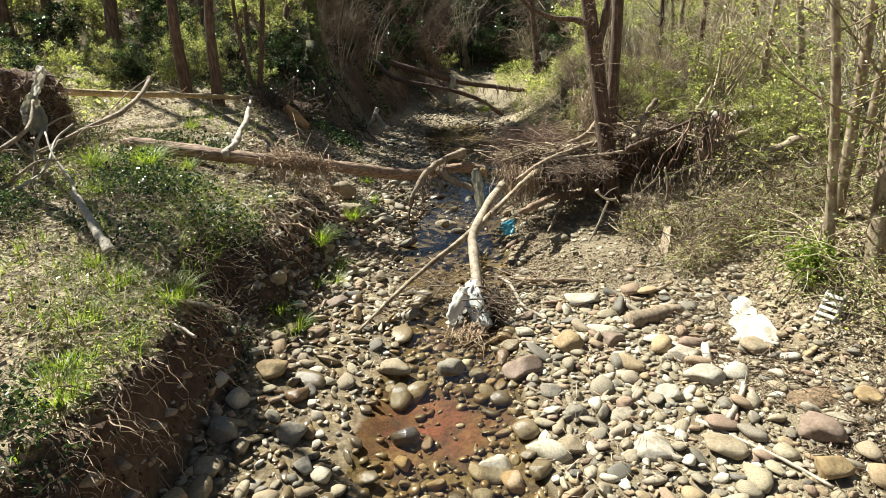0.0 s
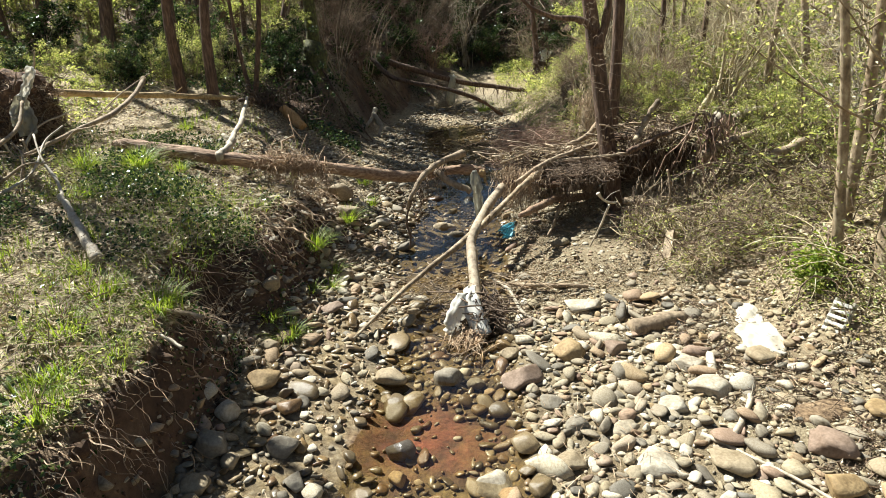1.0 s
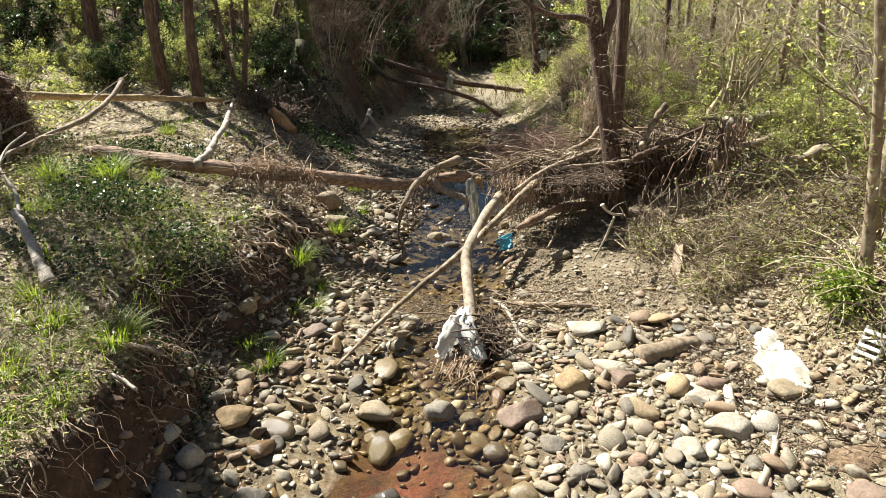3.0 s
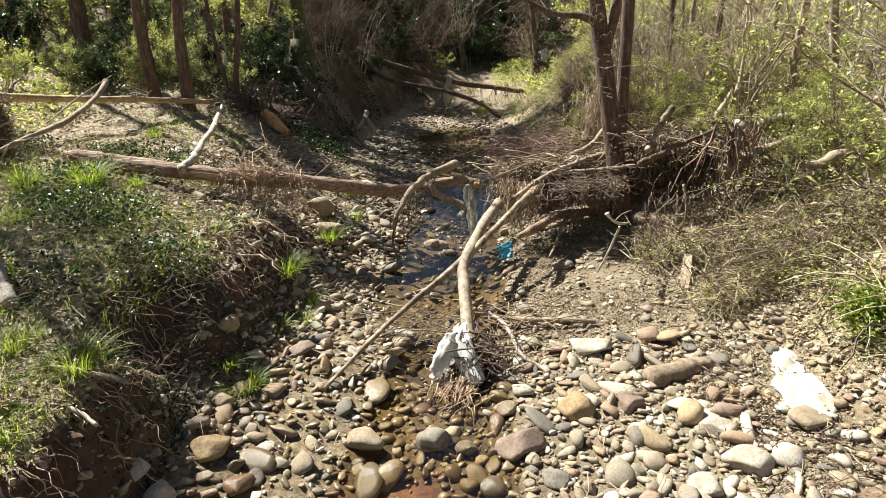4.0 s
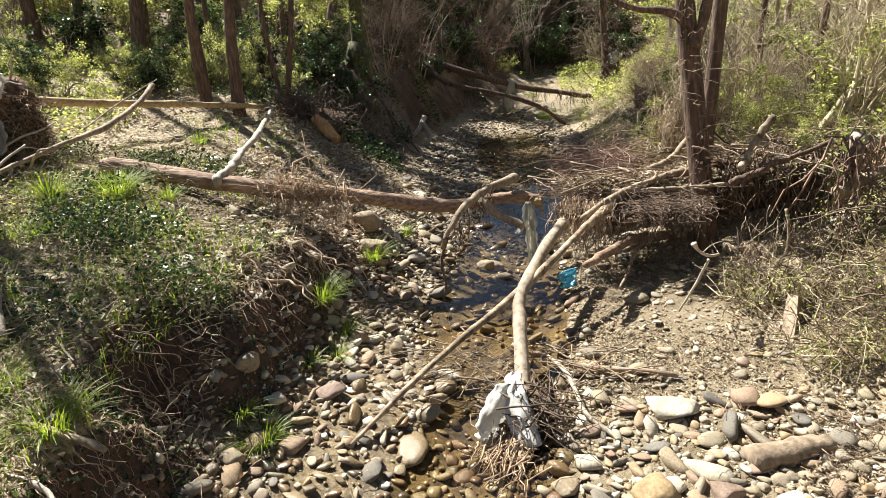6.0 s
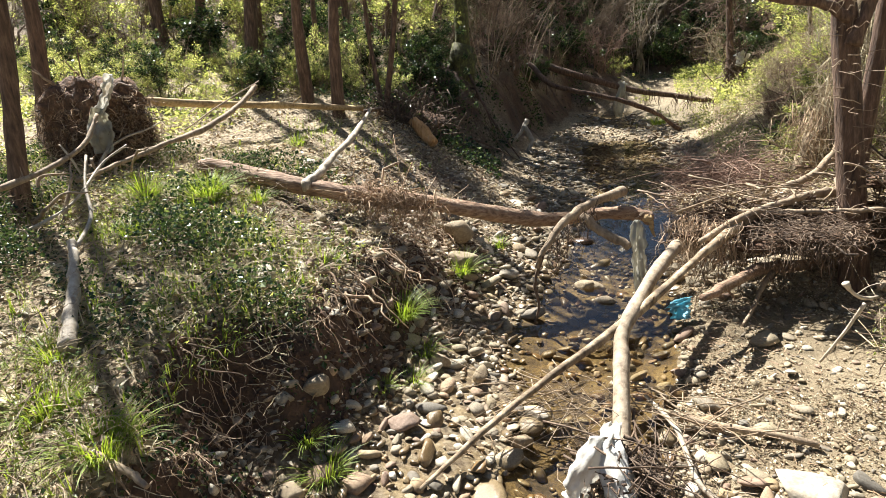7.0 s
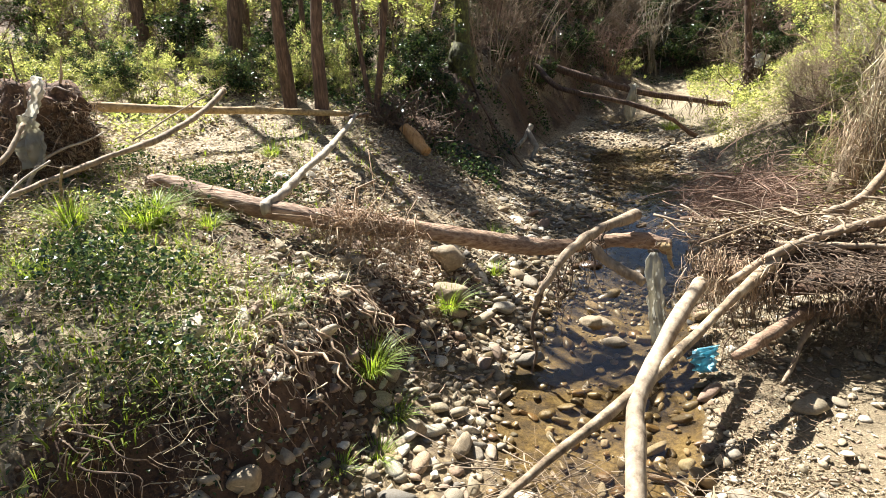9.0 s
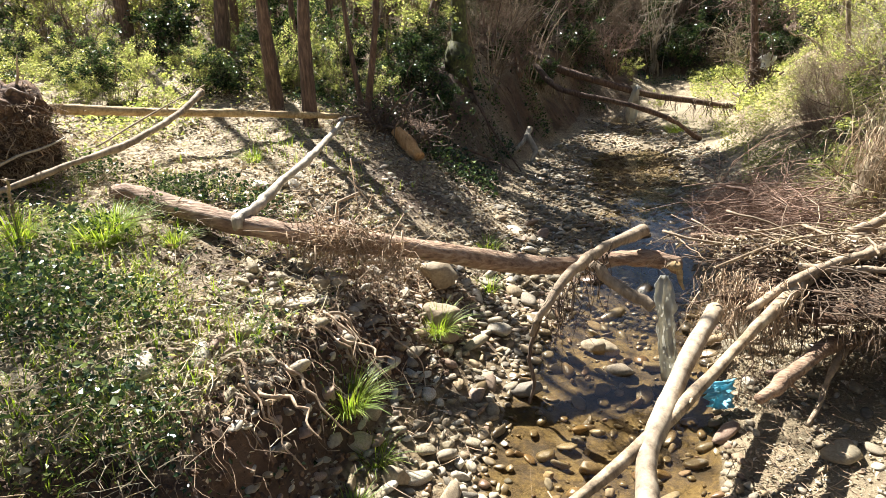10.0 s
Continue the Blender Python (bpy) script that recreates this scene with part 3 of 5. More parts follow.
# the big log that lies across from the left bank to the debris pile
log = thing("fallen_log", "long reddish-brown fallen tree trunk spanning the creek", "fallen log")
solid("trunk", limb([(-3.08, 5.76, 1.1), (-2.85, 5.72, 1.1), (-1.97, 5.6, .95), (-1.1, 5.9, .74), (-.357, 6.27, .531), (.086, 6.43, .525), (.35, 6.52, .5), (.513, 6.56, .44)], .067, .046, 3, 16, 60, .35, .1), LOGWOOD, log)
stub = solid("pale_branch", limb([(-2.02, 5.52, .98), (-1.98, 5.75, 1.06), (-2.08, 6.3, 1.12), (-2.3, 7.2, 1.2), (-2.5, 8.1, 1.3)], .04, .018, 4, 12, 40, 1.2, .16), PEELED, log, "pale barkless broken branch")
hanging([(-1.75, 5.62, .95), (-1.2, 5.85, .78)], .17, 130, 5, .06, .0025, ROOT, log)
solid("root_mat", joined(wild(280, (-1.5, 5.7, .88), (.13, .05, .035), .2, .7, 505, 6, .6, .0024, .5), wild(100, (-1.2, 5.78, .76), (.11, .05, .04), .22, .9, 506, 6, .8, .0022, .5)), ROOT, log, "matted brown rootlets draped over the log")
solid("torn_end", limb([(.47, 6.54, .46), (.53, 6.5, .42), (.55, 6.44, .32)], .036, .008, 6, 7, 8, 1.2, .3), YELLOWLOG, log, "splintered yellowish broken end")
# crooked fork that stands up out of the log
fork = thing("forked_branch", "crooked grey driftwood fork caught over the log", "branch")
solid("main_stem", limb([(.29, 6.6, .665), (.16, 6.4, .66), (0, 6.15, .645), (-.14, 5.85, .58), (-.24, 5.68, .46), (-.3, 5.66, .32)], .042, .016, 7, 10, 30, .7, .12), DRIFT, fork)
solid("side_stem", limb([(0, 6.2, .56), (.1, 6.15, .46), (.347, 6.04, .36)], .036, .03, 8, 10, 18, .4), DRIFT, fork)
hanging([(.1, 6.3, .65), (-.2, 5.75, .5)], .22, 60, 9, .03, .003, TWIG, fork)
solid("hanging_twig", limb([(-.26, 5.68, .42), (-.32, 5.66, .2), (-.29, 5.64, .02), (-.32, 5.62, -.1)], .013, .008, 10, 6, 20, 1.2), TWIG, fork)

# the leaning pole wrapped in plastic, with its roots
pole = thing("leaning_pole", "pale peeled tree pole leaning out of its root clump", "dead tree")
solid("stem", limb([(.297, 4.04, -.08), (.29, 4.34, .06), (.286, 4.66, .19), (.29, 4.84, .24), (.36, 5.06, .3), (.5, 5.5, .37), (.665, 5.95, .41)], .04, .048, 11, 14, 40, .12, .03), POLEWOOD, pole)
solid("root_clump", wild(420, (.3, 4.0, -.06), (.07, .06, .05), .16, .6, 12, 6, .7, .004, .5), TWIG, pole)
solid("root_fan", wild(160, (.2, 3.78, -.12), (.07, .08, .02), .22, .1, 13, 6, .15, .005, .3, (-.4, -1, 0)), ROOT, pole)


def crumpled(points, width, seed, material, name, parent=None, rows=26, cols=14, crumple=.3, sag=.0):
    """A creased sheet of film along a line."""
    g = np.random.RandomState(seed)
    line = bent(points, rows)
    tang = np.gradient(line, axis=0)
    tang /= np.linalg.norm(tang, axis=1, keepdims=True)
    side = np.cross(tang, (.35, -.8, .5))
    side /= np.linalg.norm(side, axis=1, keepdims=True)
    nor = np.cross(side, tang)
    c = np.linspace(-1, 1, cols)
    u = np.linspace(0, 1, rows)
    wid = width * (1 + .35 * vnoise(u * 5, u * 0 + seed, seed)) * np.interp(u, [0, .12, .85, 1], [.45, 1, 1, .6])
    cc, uu = np.meshgrid(c, u)
    fold = crumple * width * (vnoise(cc * 2.2 + seed, uu * 3, seed) + .5 * vnoise(cc * 5, uu * 9, seed + 1) + .3 * vnoise(cc * 10, uu * 16, seed + 2))
    edge = 1 + .18 * vnoise(np.sign(cc) * 3, uu * 11, seed + 3) * np.abs(cc)
    v = line[:, None] + side[:, None] * (cc * wid[:, None] * edge)[:, :, None] + nor[:, None] * (fold - sag * cc ** 2 * width)[:, :, None]
    i = np.arange((rows - 1) * cols).reshape(rows - 1, cols)[:, :-1].ravel()
    ob = solid(name, (v, [np.stack([i, i + 1, i + cols + 1, i + cols], 1)]), material, parent)
    md = ob.modifiers.new("thickness", "SOLIDIFY")
    md.thickness = .002
    return ob


tagged(crumpled([(.27, 4.12, .14), (.26, 3.98, .1), (.31, 3.84, .0), (.34, 3.78, -.1)], .062, 21, WHITE_FILM, "plastic_sheet", crumple=.45, sag=1.0),
       "torn white plastic sheet snagged on the pole's roots", "plastic sheet")
tagged(crumpled([(.24, 4.02, .1), (.16, 3.9, .04), (.1, 3.82, -.06), (.06, 3.8, -.1)], .06, 22, WHITE_FILM, "plastic_sheet", crumple=.5, sag=.6),
       "crumpled white plastic rag on dead roots", "plastic sheet")
# long crossing branch
wood_thing("long_branch", "long thin bare branch leaning across the pole", "branch", [(-.6, 3.7, -.04), (-.24, 4.27, .09), (.345, 4.99, .275), (.838, 5.69, .455), (1.33, 6.39, .6), (1.6, 6.7, .66)], .012, .045, BARK_PALE, 14, wander=.5, n=40)
wood_thing("long_branch", "grey forked branch lying up against the debris pile", "branch", [(.8, 5.78, .5), (1.15, 6.08, .61), (1.48, 6.25, .68), (1.8, 6.35, .72)], .02, .036, DRIFT, 15, wander=.6)
tagged(crumpled([(.4, 5.95, .6), (.4, 5.88, .45), (.42, 5.84, .25), (.45, 5.82, .02)], .05, 23, GREY_FILM, "hanging_cloth", crumple=.6), "long dirty pale cloth hanging from the log end", "cloth")
tagged(crumpled([(.68, 5.76, .07), (.7, 5.74, .02), (.72, 5.7, -.05)], .09, 24, BLUE_FILM, "plastic_bag", crumple=1.0), "torn bright blue plastic bag caught under branches", "plastic bag")
# driftwood on the sand
for pts, r0, r1, mat, lab in [
    ([(.42, 4.55, -.05), (.75, 4.42, -.03), (1.18, 4.33, -.03)], .022, .014, DRIFT, "brown driftwood stick half buried in sand"),
    ([(.42, 4.62, -.02), (.55, 4.3, .0), (.62, 4.0, -.06), (.78, 3.82, -.1)], .014, .012, PEELED, "pale crooked stick on the gravel"),
    ([(1.35, 2.55, -.08), (1.55, 2.28, -.06), (1.72, 2.0, -.05)], .012, .009, PEELED, "thin pale dead branch lying on gravel"),
    ([(1.5, 2.52, -.07), (1.66, 2.72, -.05), (1.72, 2.82, -.05)], .016, .014, PEELED, "short pale broken stick on pebbles"),
    ([(-1.2, 2.86, .58), (-1.34, 2.9, .6), (-1.58, 2.94, .64)], .011, .016, DRIFT, "broken pale stick poking over the bank edge"),
    ([(-1.24, 2.66, .52), (-1.38, 2.72, .57), (-1.62, 2.7, .62)], .009, .012, PEELED, "broken pale stick poking over the bank edge"),
    ([(.763, 5.225, .317), (1.0, 5.55, .28), (1.226, 5.9, .25), (1.7, 6.4, .15)], .03, .052, LOGWOOD, "broken reddish branch jutting from the debris pile"),
    ([(1.066, 5.569, -.02), (1.29, 5.925, .24)], .01, .022, DRIFT, "splintered stick propping the debris pile"),
    ([(1.38, 4.88, .58), (1.42, 4.9, .52), (1.5, 4.95, .47), (1.6, 5.05, .44)], .014, .007, PEELED, "bleached bone-pale crooked stick"),
    ([(1.47, 4.86, .48), (1.42, 4.9, .3), (1.34, 4.95, .08)], .009, .006, PEELED, "bleached thin stick hanging down"),
]:
    wood_thing("driftwood_stick", lab, "stick", pts, r0, r1, mat, int(abs(pts[0][0]) * 1000) % 997, "driftwood sticks", wander=.6, n=18, sides=9)
bundle = thing("twig_bundle", "loose bundle of thin dry twigs washed against the branch", "twigs")
solid("twig_tangle", joined(matted(70, (-.02, 4.4, .0), (.2, .1, .025), .55, 771, .45, .0024, .16, .1), matted(26, (.55, 4.45, -.02), (.2, .12, .02), .5, 772, 2.6, .003, .16, .08)), DRIFT, bundle)
solid("twig_tangle", matted(60, (.4, 4.05, -.06), (.14, .12, .03), .4, 773, -.7, .0032, .2, .12), TWIG, bundle)
# plank
plank = solid("plank", shifted(limb([(0, 0, 0), (0, .15, .09), (0, .33, .22)], .052, .045, 31, 4, 8, .1, .05), pose(1.9, 4.62, -.04, 0, 0, -25)), DRIFT, None, "", False)
tagged(plank, "short weathered plank stuck in the sandy bank", "plank")
# slab of bark and pale sacking on the right bar
wood_thing("log_stump", "short grey split log end lying on gravel", "log", [(1.32, 3.62, -.05), (1.5, 3.66, -.03), (1.7, 3.72, -.02)], .07, .05, DRIFT, 32, sides=9, n=10, wander=.3)


def sacking():
    g = 30
    c = np.linspace(-1, 1, g)
    a, b = np.meshgrid(c, c)
    rad = np.hypot(a, b)
    ang = np.arctan2(b, a)
    edge = 1 + .2 * vnoise(ang * 1.6, ang * 0 + 3, 6) + .08 * vnoise(ang * 5, ang * 0, 7) + .05 * vnoise(ang * 13, ang * 0, 8)
    x, y = 2.04 + .105 * a * edge * np.where(b > .2, .75, 1) + .06 * b, 3.42 + .34 * b * edge
    z = relief(x, y) + .032 + .02 * vnoise(x * 9, y * 9, 14) + .012 * vnoise(x * 22, y * 22, 15) - .03 * np.clip(rad - .85, 0, 1)
    i = np.arange((g - 1) * g).reshape(g - 1, g)[:, :-1].ravel()
    q = np.stack([i, i + 1, i + g + 1, i + g], 1)
    keep = rad.ravel()[q].max(1) < 1.12
    ob = solid("sacking", (np.stack([x, y, z], -1), [q[keep]]), SACK)
    ob.modifiers.new("thickness", "SOLIDIFY").thickness = .012
    return tagged(ob, "bleached white sacking pressed flat into the gravel", "sacking")


sacking()
mound_of_soil = solid("soil_mound", shifted(rounded_stone(833, 4, .1, (.4, .5), 3), pose(2.02, 2.66, ground_z(2.02, 2.66) - .02) @ Matrix.Diagonal((.15, .12, .13, 1))), CLAY)
tagged(mound_of_soil, "low crumbly mound of tan soil on the stony bank", "soil mound")


def crate():
    t = thing("plastic_crate", "broken grey-white slatted plastic crate under weeds", "crate", at=(2.36, 3.2, .07))
    t.scale = (.75, .75, .75)
    t.rotation_euler = (radians(-28), 0, radians(-62))
    for k in range(5):
        bm = bmesh.new()
        bmesh.ops.create_cube(bm, size=1, matrix=Matrix.Translation((0, 0, .05 + .055 * k)) @ Matrix.Diagonal((.15, .018, .03, 1)))
        bmesh.ops.bevel(bm, geom=bm.edges[:], offset=.004, segments=1, affect="EDGES")
        me = bpy.data.meshes.new("slat")
        bm.to_mesh(me)
        bm.free()
        me.materials.append(WHITE_FILM)
        new("slat", me).parent = t
    for s in (-1, 1):
        bm = bmesh.new()
        bmesh.ops.create_cube(bm, size=1, matrix=Matrix.Translation((.07 * s, .03, .15)) @ Matrix.Diagonal((.02, .05, .32, 1)))
        bmesh.ops.bevel(bm, geom=bm.edges[:], offset=.004, segments=1, affect="EDGES")
        me = bpy.data.meshes.new("side_wall")
        bm.to_mesh(me)
        bm.free()
        me.materials.append(GREY_FILM)
        new("side_wall", me).parent = t


crate()

# ---- left terrace: root plate, snags, logs ----
wood_thing("long_log", "long slim yellowish bare log propped on the root plate", "fallen log", [(-4.1, 6.1, 1.66), (-3.7, 6.9, 1.53), (-3.3, 7.8, 1.4), (-2.85, 8.66, 1.26)], .036, .032, YELLOWLOG, 41, n=40, wander=.15)
curved = thing("curved_branch", "long curved grey dead branch rising from the root plate", "branch")
solid("stem", limb([(-3.3, 4.75, 1.2), (-3.26, 5.2, 1.27), (-3.25, 5.6, 1.33), (-3.22, 6.0, 1.37), (-3.24, 6.5, 1.48), (-3.3, 7.0, 1.63), (-3.33, 7.1, 1.66)], .014, .03, 42, 11, 50, .8, .12), DRIFT, curved)
solid("twig", limb([(-3.2, 5.8, 1.4), (-3.25, 6.4, 1.55), (-3.2, 7.0, 1.72)], .008, .004, 43, 6, 16), DRIFT, curved)
plate = thing("root_plate", "upturned root plate of a fallen tree with matted dark roots", "root plate", at=(0, 0, 0))


def root_plate(centre, size, seed):
    """A boxy slab of torn-up earth, matted with fine roots, thick roots standing out of its rim."""
    v, f = rounded_stone(seed, 5, .0)
    v = v / np.linalg.norm(v, axis=1, keepdims=True)
    v = v / (np.abs(v) ** 4).sum(1, keepdims=True) ** .25
    n = vnoise(v[:, 0] * 3.1, v[:, 2] * 3.1 + v[:, 1] * 2, seed) + .6 * vnoise(v[:, 0] * 8, v[:, 2] * 8 + v[:, 1] * 6, seed + 1)
    v = v * (1 + .13 * n)[:, None] * np.array(size) + np.array(centre)
    solid("earth", (v, f), ground_soil, plate)
    g = np.random.RandomState(seed)
    for count, thick, drift, mat in ((900, .0022, .022, TWIG), (1300, .0022, .024, ROOT)):
        d = v[g.randint(0, len(v), count)] - np.array(centre)
        out = d / np.linalg.norm(d, axis=1, keepdims=True)
        k = 7
        step = g.normal(0, drift, (count, k, 3)) + out[:, None] * .004 + np.array([0, 0, -.012])
        p = (np.array(centre) + d)[:, None] + np.cumsum(step, 1)
        solid("root_mat", strands(p, (thick * g.lognormal(0, .5, count))[:, None] * np.linspace(1.2, .4, k), 4), mat, plate)
    for i in range(13):
        a = g.uniform(-.5, 3.6)
        d = np.array([math.cos(a), g.normal(-.2, .3), math.sin(a)])
        low = np.array(centre) + d * np.array(size) * .85
        mid = low + d * g.uniform(.06, .14) + g.normal(0, .03, 3)
        tip = mid + d * g.uniform(.05, .2) + g.normal(0, .07, 3)
        solid("root", limb([low, mid, tip], g.uniform(.008, .02), .004, seed + i, 7, 14, 1.0), TWIG if i % 3 else DRIFT, plate)


def soil_material():
    m, t, b = shader("root_earth")
    n = noise_at(t, 24, 6)
    t.links.new(ramp(t, n, [(.3, (.035, .02, .012)), (.55, (.13, .072, .04)), (.75, (.26, .16, .095))]), b.inputs["Base Color"])
    b.inputs["Roughness"].default_value = .95
    bumped(t, b, n, 1.0, .04)
    return m


ground_soil = soil_material()
root_plate((-3.97, 5.68, 1.47), (.36, .25, .37), 51)
tagged(crumpled([(-3.44, 5.4, 1.88), (-3.46, 5.38, 1.8), (-3.52, 5.36, 1.7), (-3.57, 5.35, 1.6)], .05, 52, WHITE_FILM, "plastic_sheet", crumple=.9), "dirty white plastic rag draped on the root plate", "plastic sheet")
tagged(crumpled([(-3.56, 5.34, 1.64), (-3.59, 5.33, 1.54), (-3.57, 5.32, 1.42), (-3.58, 5.31, 1.3)], .075, 57, GREY_FILM, "plastic_sheet", crumple=.7), "torn grey plastic rag hanging below the root plate", "plastic sheet")
white_log = thing("bleached_log", "bleached white fallen stem lying down the bank", "fallen log")
solid("stem", limb([(-2.5, 3.92, 1.05), (-2.38, 3.8, .98), (-2.25, 3.64, .9), (-1.98, 3.336, .78)], .02, .036, 53, 11, 40, .5, .12), PEELED, white_log)
solid("side_branch", limb([(-3.1, 4.7, 1.38), (-2.95, 4.5, 1.22), (-2.746, 4.299, 1.08), (-2.5, 3.95, 1.02)], .008, .014, 54, 8, 16), PEELED, white_log)
wood_thing("dead_branch", "bare grey branch slanting off the stump", "branch", [(-3.5, 4.2, 1.22), (-3.4, 4.6, 1.3), (-3.42, 5.0, 1.42), (-3.5, 5.25, 1.6)], .022, .014, DRIFT, 55, "terrace branches")
wood_thing("dead_branch", "bare grey branch slanting off the stump", "branch", [(-3.2, 4.1, .98), (-3.0, 4.4, 1.12), (-3.1, 4.8, 1.3), (-3.05, 5.0, 1.4)], .011, .006, PEELED, 56, "terrace branches")

for i in range(9):
    g = np.random.RandomState(570 + i)
    s = Vector((g.uniform(-4.1, -3.0), g.uniform(4.1, 5.3), 0))
    s.z = ground_z(s.x, s.y) + .03
    e = s + Vector((g.normal(0, .35), g.normal(0, .35), g.uniform(.05, .4)))
    wood_thing("dead_branch", "thin bare dead branch in the tangle by the root plate", "branch", [s, (s + e) / 2 + Vector((g.normal(0, .06), g.normal(0, .06), .08)), e], g.uniform(.008, .02), .005, PEELED if i % 3 == 0 else DRIFT, 571 + i, "terrace branches", n=16, wander=1.2, sides=7)

# ---- debris pile at the right-hand tree ----
pile = thing("debris_pile", "flood debris heap of tangled sticks and roots round the tree", "debris pile", at=(0, 0, 0))
solid("stick_mat", joined(matted(420, (1.25, 6.36, .57), (.27, .1, .03), .34, 611, .2, .0026), matted(330, (1.25, 6.1, .45), (.24, .08, .03), .3, 61, .3, .0024),
                          matted(520, (2.5, 6.4, .77), (.3, .13, .05), .34, 62, .1, .003)), TWIG, pile, "matted dark twigs")
solid("pale_stick_mat", joined(matted(130, (1.3, 6.42, .62), (.3, .09, .02), .6, 63, .2, .0045, .3, .06), matted(40, (1.35, 6.1, .5), (.24, .08, .02), .45, 631, .3, .004, .35),
                               matted(90, (2.5, 6.3, .83), (.34, .14, .04), .5, 64, .1, .0048, .35)), DRIFT, pile, "pale weathered sticks")
hanging([(.85, 6.05, .47), (1.2, 5.95, .46), (1.65, 5.9, .5)], .18, 320, 65, .06, .0022, TWIG, pile, "root_fringe")
hanging([(2.05, 6.12, .8), (2.4, 6.08, .82), (2.85, 6.0, .8)], .34, 240, 651, .07, .0036, TWIG, pile, "root_fringe")
hanging([(2.05, 6.08, .8), (2.4, 6.02, .8), (2.8, 5.95, .78)], .3, 34, 652, .07, .004, DRIFT, pile, "root_fringe")
hanging([(2.42, 5.45, .95), (2.55, 5.4, 1.05), (2.72, 5.5, 1.0)], .5, 60, 70, .045, .005, REDTWIG, pile, "root_fringe")
hanging([(2.0, 5.5, .5), (2.3, 5.4, .5), (2.7, 5.45, .55)], .2, 110, 71, .07, .0024, DRIFT, pile, "root_fringe")
hanging([(.7, 6.2, .5), (.82, 6.0, .5), (1.0, 5.85, .48)], .26, 420, 66, .06, .0022, ROOT, pile, "root_fringe")
# soil-coloured lump added behind the sticks so the shaded hollow reads dark
solid("dark_backing", shifted(rounded_stone(67, 4, .2, (.9, 1.0)), pose(2.4, 6.62, .3) @ Matrix.Diagonal((.8, .3, .52, 1))), ground_soil, pile)
# flat slabs added inside the stick mats to block sun from the hollow
solid("shade_slab", shifted(rounded_stone(673, 4, .3, (.9, 1.0)), pose(1.32, 6.2, .5, 16) @ Matrix.Diagonal((.5, .32, .045, 1))), ground_soil, pile)
solid("shade_slab", shifted(rounded_stone(675, 4, .3, (.9, 1.0)), pose(1.08, 5.98, .44, 12) @ Matrix.Diagonal((.36, .2, .035, 1))), ground_soil, pile)
solid("shade_slab", shifted(rounded_stone(676, 4, .3, (.9, 1.0)), pose(1.45, 5.78, .54, 6) @ Matrix.Diagonal((.3, .18, .03, 1))), ground_soil, pile)
solid("stick_mat", matted(260, (1.45, 5.8, .56), (.15, .09, .025), .28, 677, .2, .0024), TWIG, pile, "matted dark twigs")
hanging([(1.25, 5.64, .53), (1.45, 5.6, .54), (1.68, 5.64, .55)], .13, 110, 678, .05, .0024, TWIG, pile, "root_fringe")
# one more added sun-blocking slab, under the right-hand mat
solid("shade_slab", shifted(rounded_stone(674, 4, .3, (.9, 1.0)), pose(2.5, 6.42, .78) @ Matrix.Diagonal((.5, .36, .06, 1))), ground_soil, pile)
# second added lump, a dark back for the hollow left of the alder
solid("dark_backing", shifted(rounded_stone(672, 4, .2, (.9, 1.0)), pose(1.65, 6.75, .3) @ Matrix.Diagonal((.5, .14, .24, 1))), ground_soil, pile)
g = np.random.RandomState(60)
mat_at = np.concatenate([np.stack([g.normal(1.2, .28, 1500), g.normal(6.4, .1, 1500), g.normal(.63, .03, 1500)], 1), np.stack([g.normal(2.5, .28, 1200), g.normal(6.15, .2, 1200), g.normal(.82, .06, 1200)], 1)])
solid("leaf_trash", leaves(mat_at, .03, 59, .3, .5), LITTER, pile, "dry brown leaves and bark scraps", False)
brush = thing("brush_heap", "heap of fine reddish dead twigs beside the water", "brush heap")
solid("twig_tangle", matted(1000, (1.25, 7.6, .4), (.24, .22, .1), .6, 68, 2.7, .0022, .22, .2), REDTWIG, brush)
solid("twig_tangle", joined(wild(300, (1.45, 8.3, .45), (.25, .3, .1), .5, .3, 69, 6, .5, .0022, .3)), REDTWIG, brush)
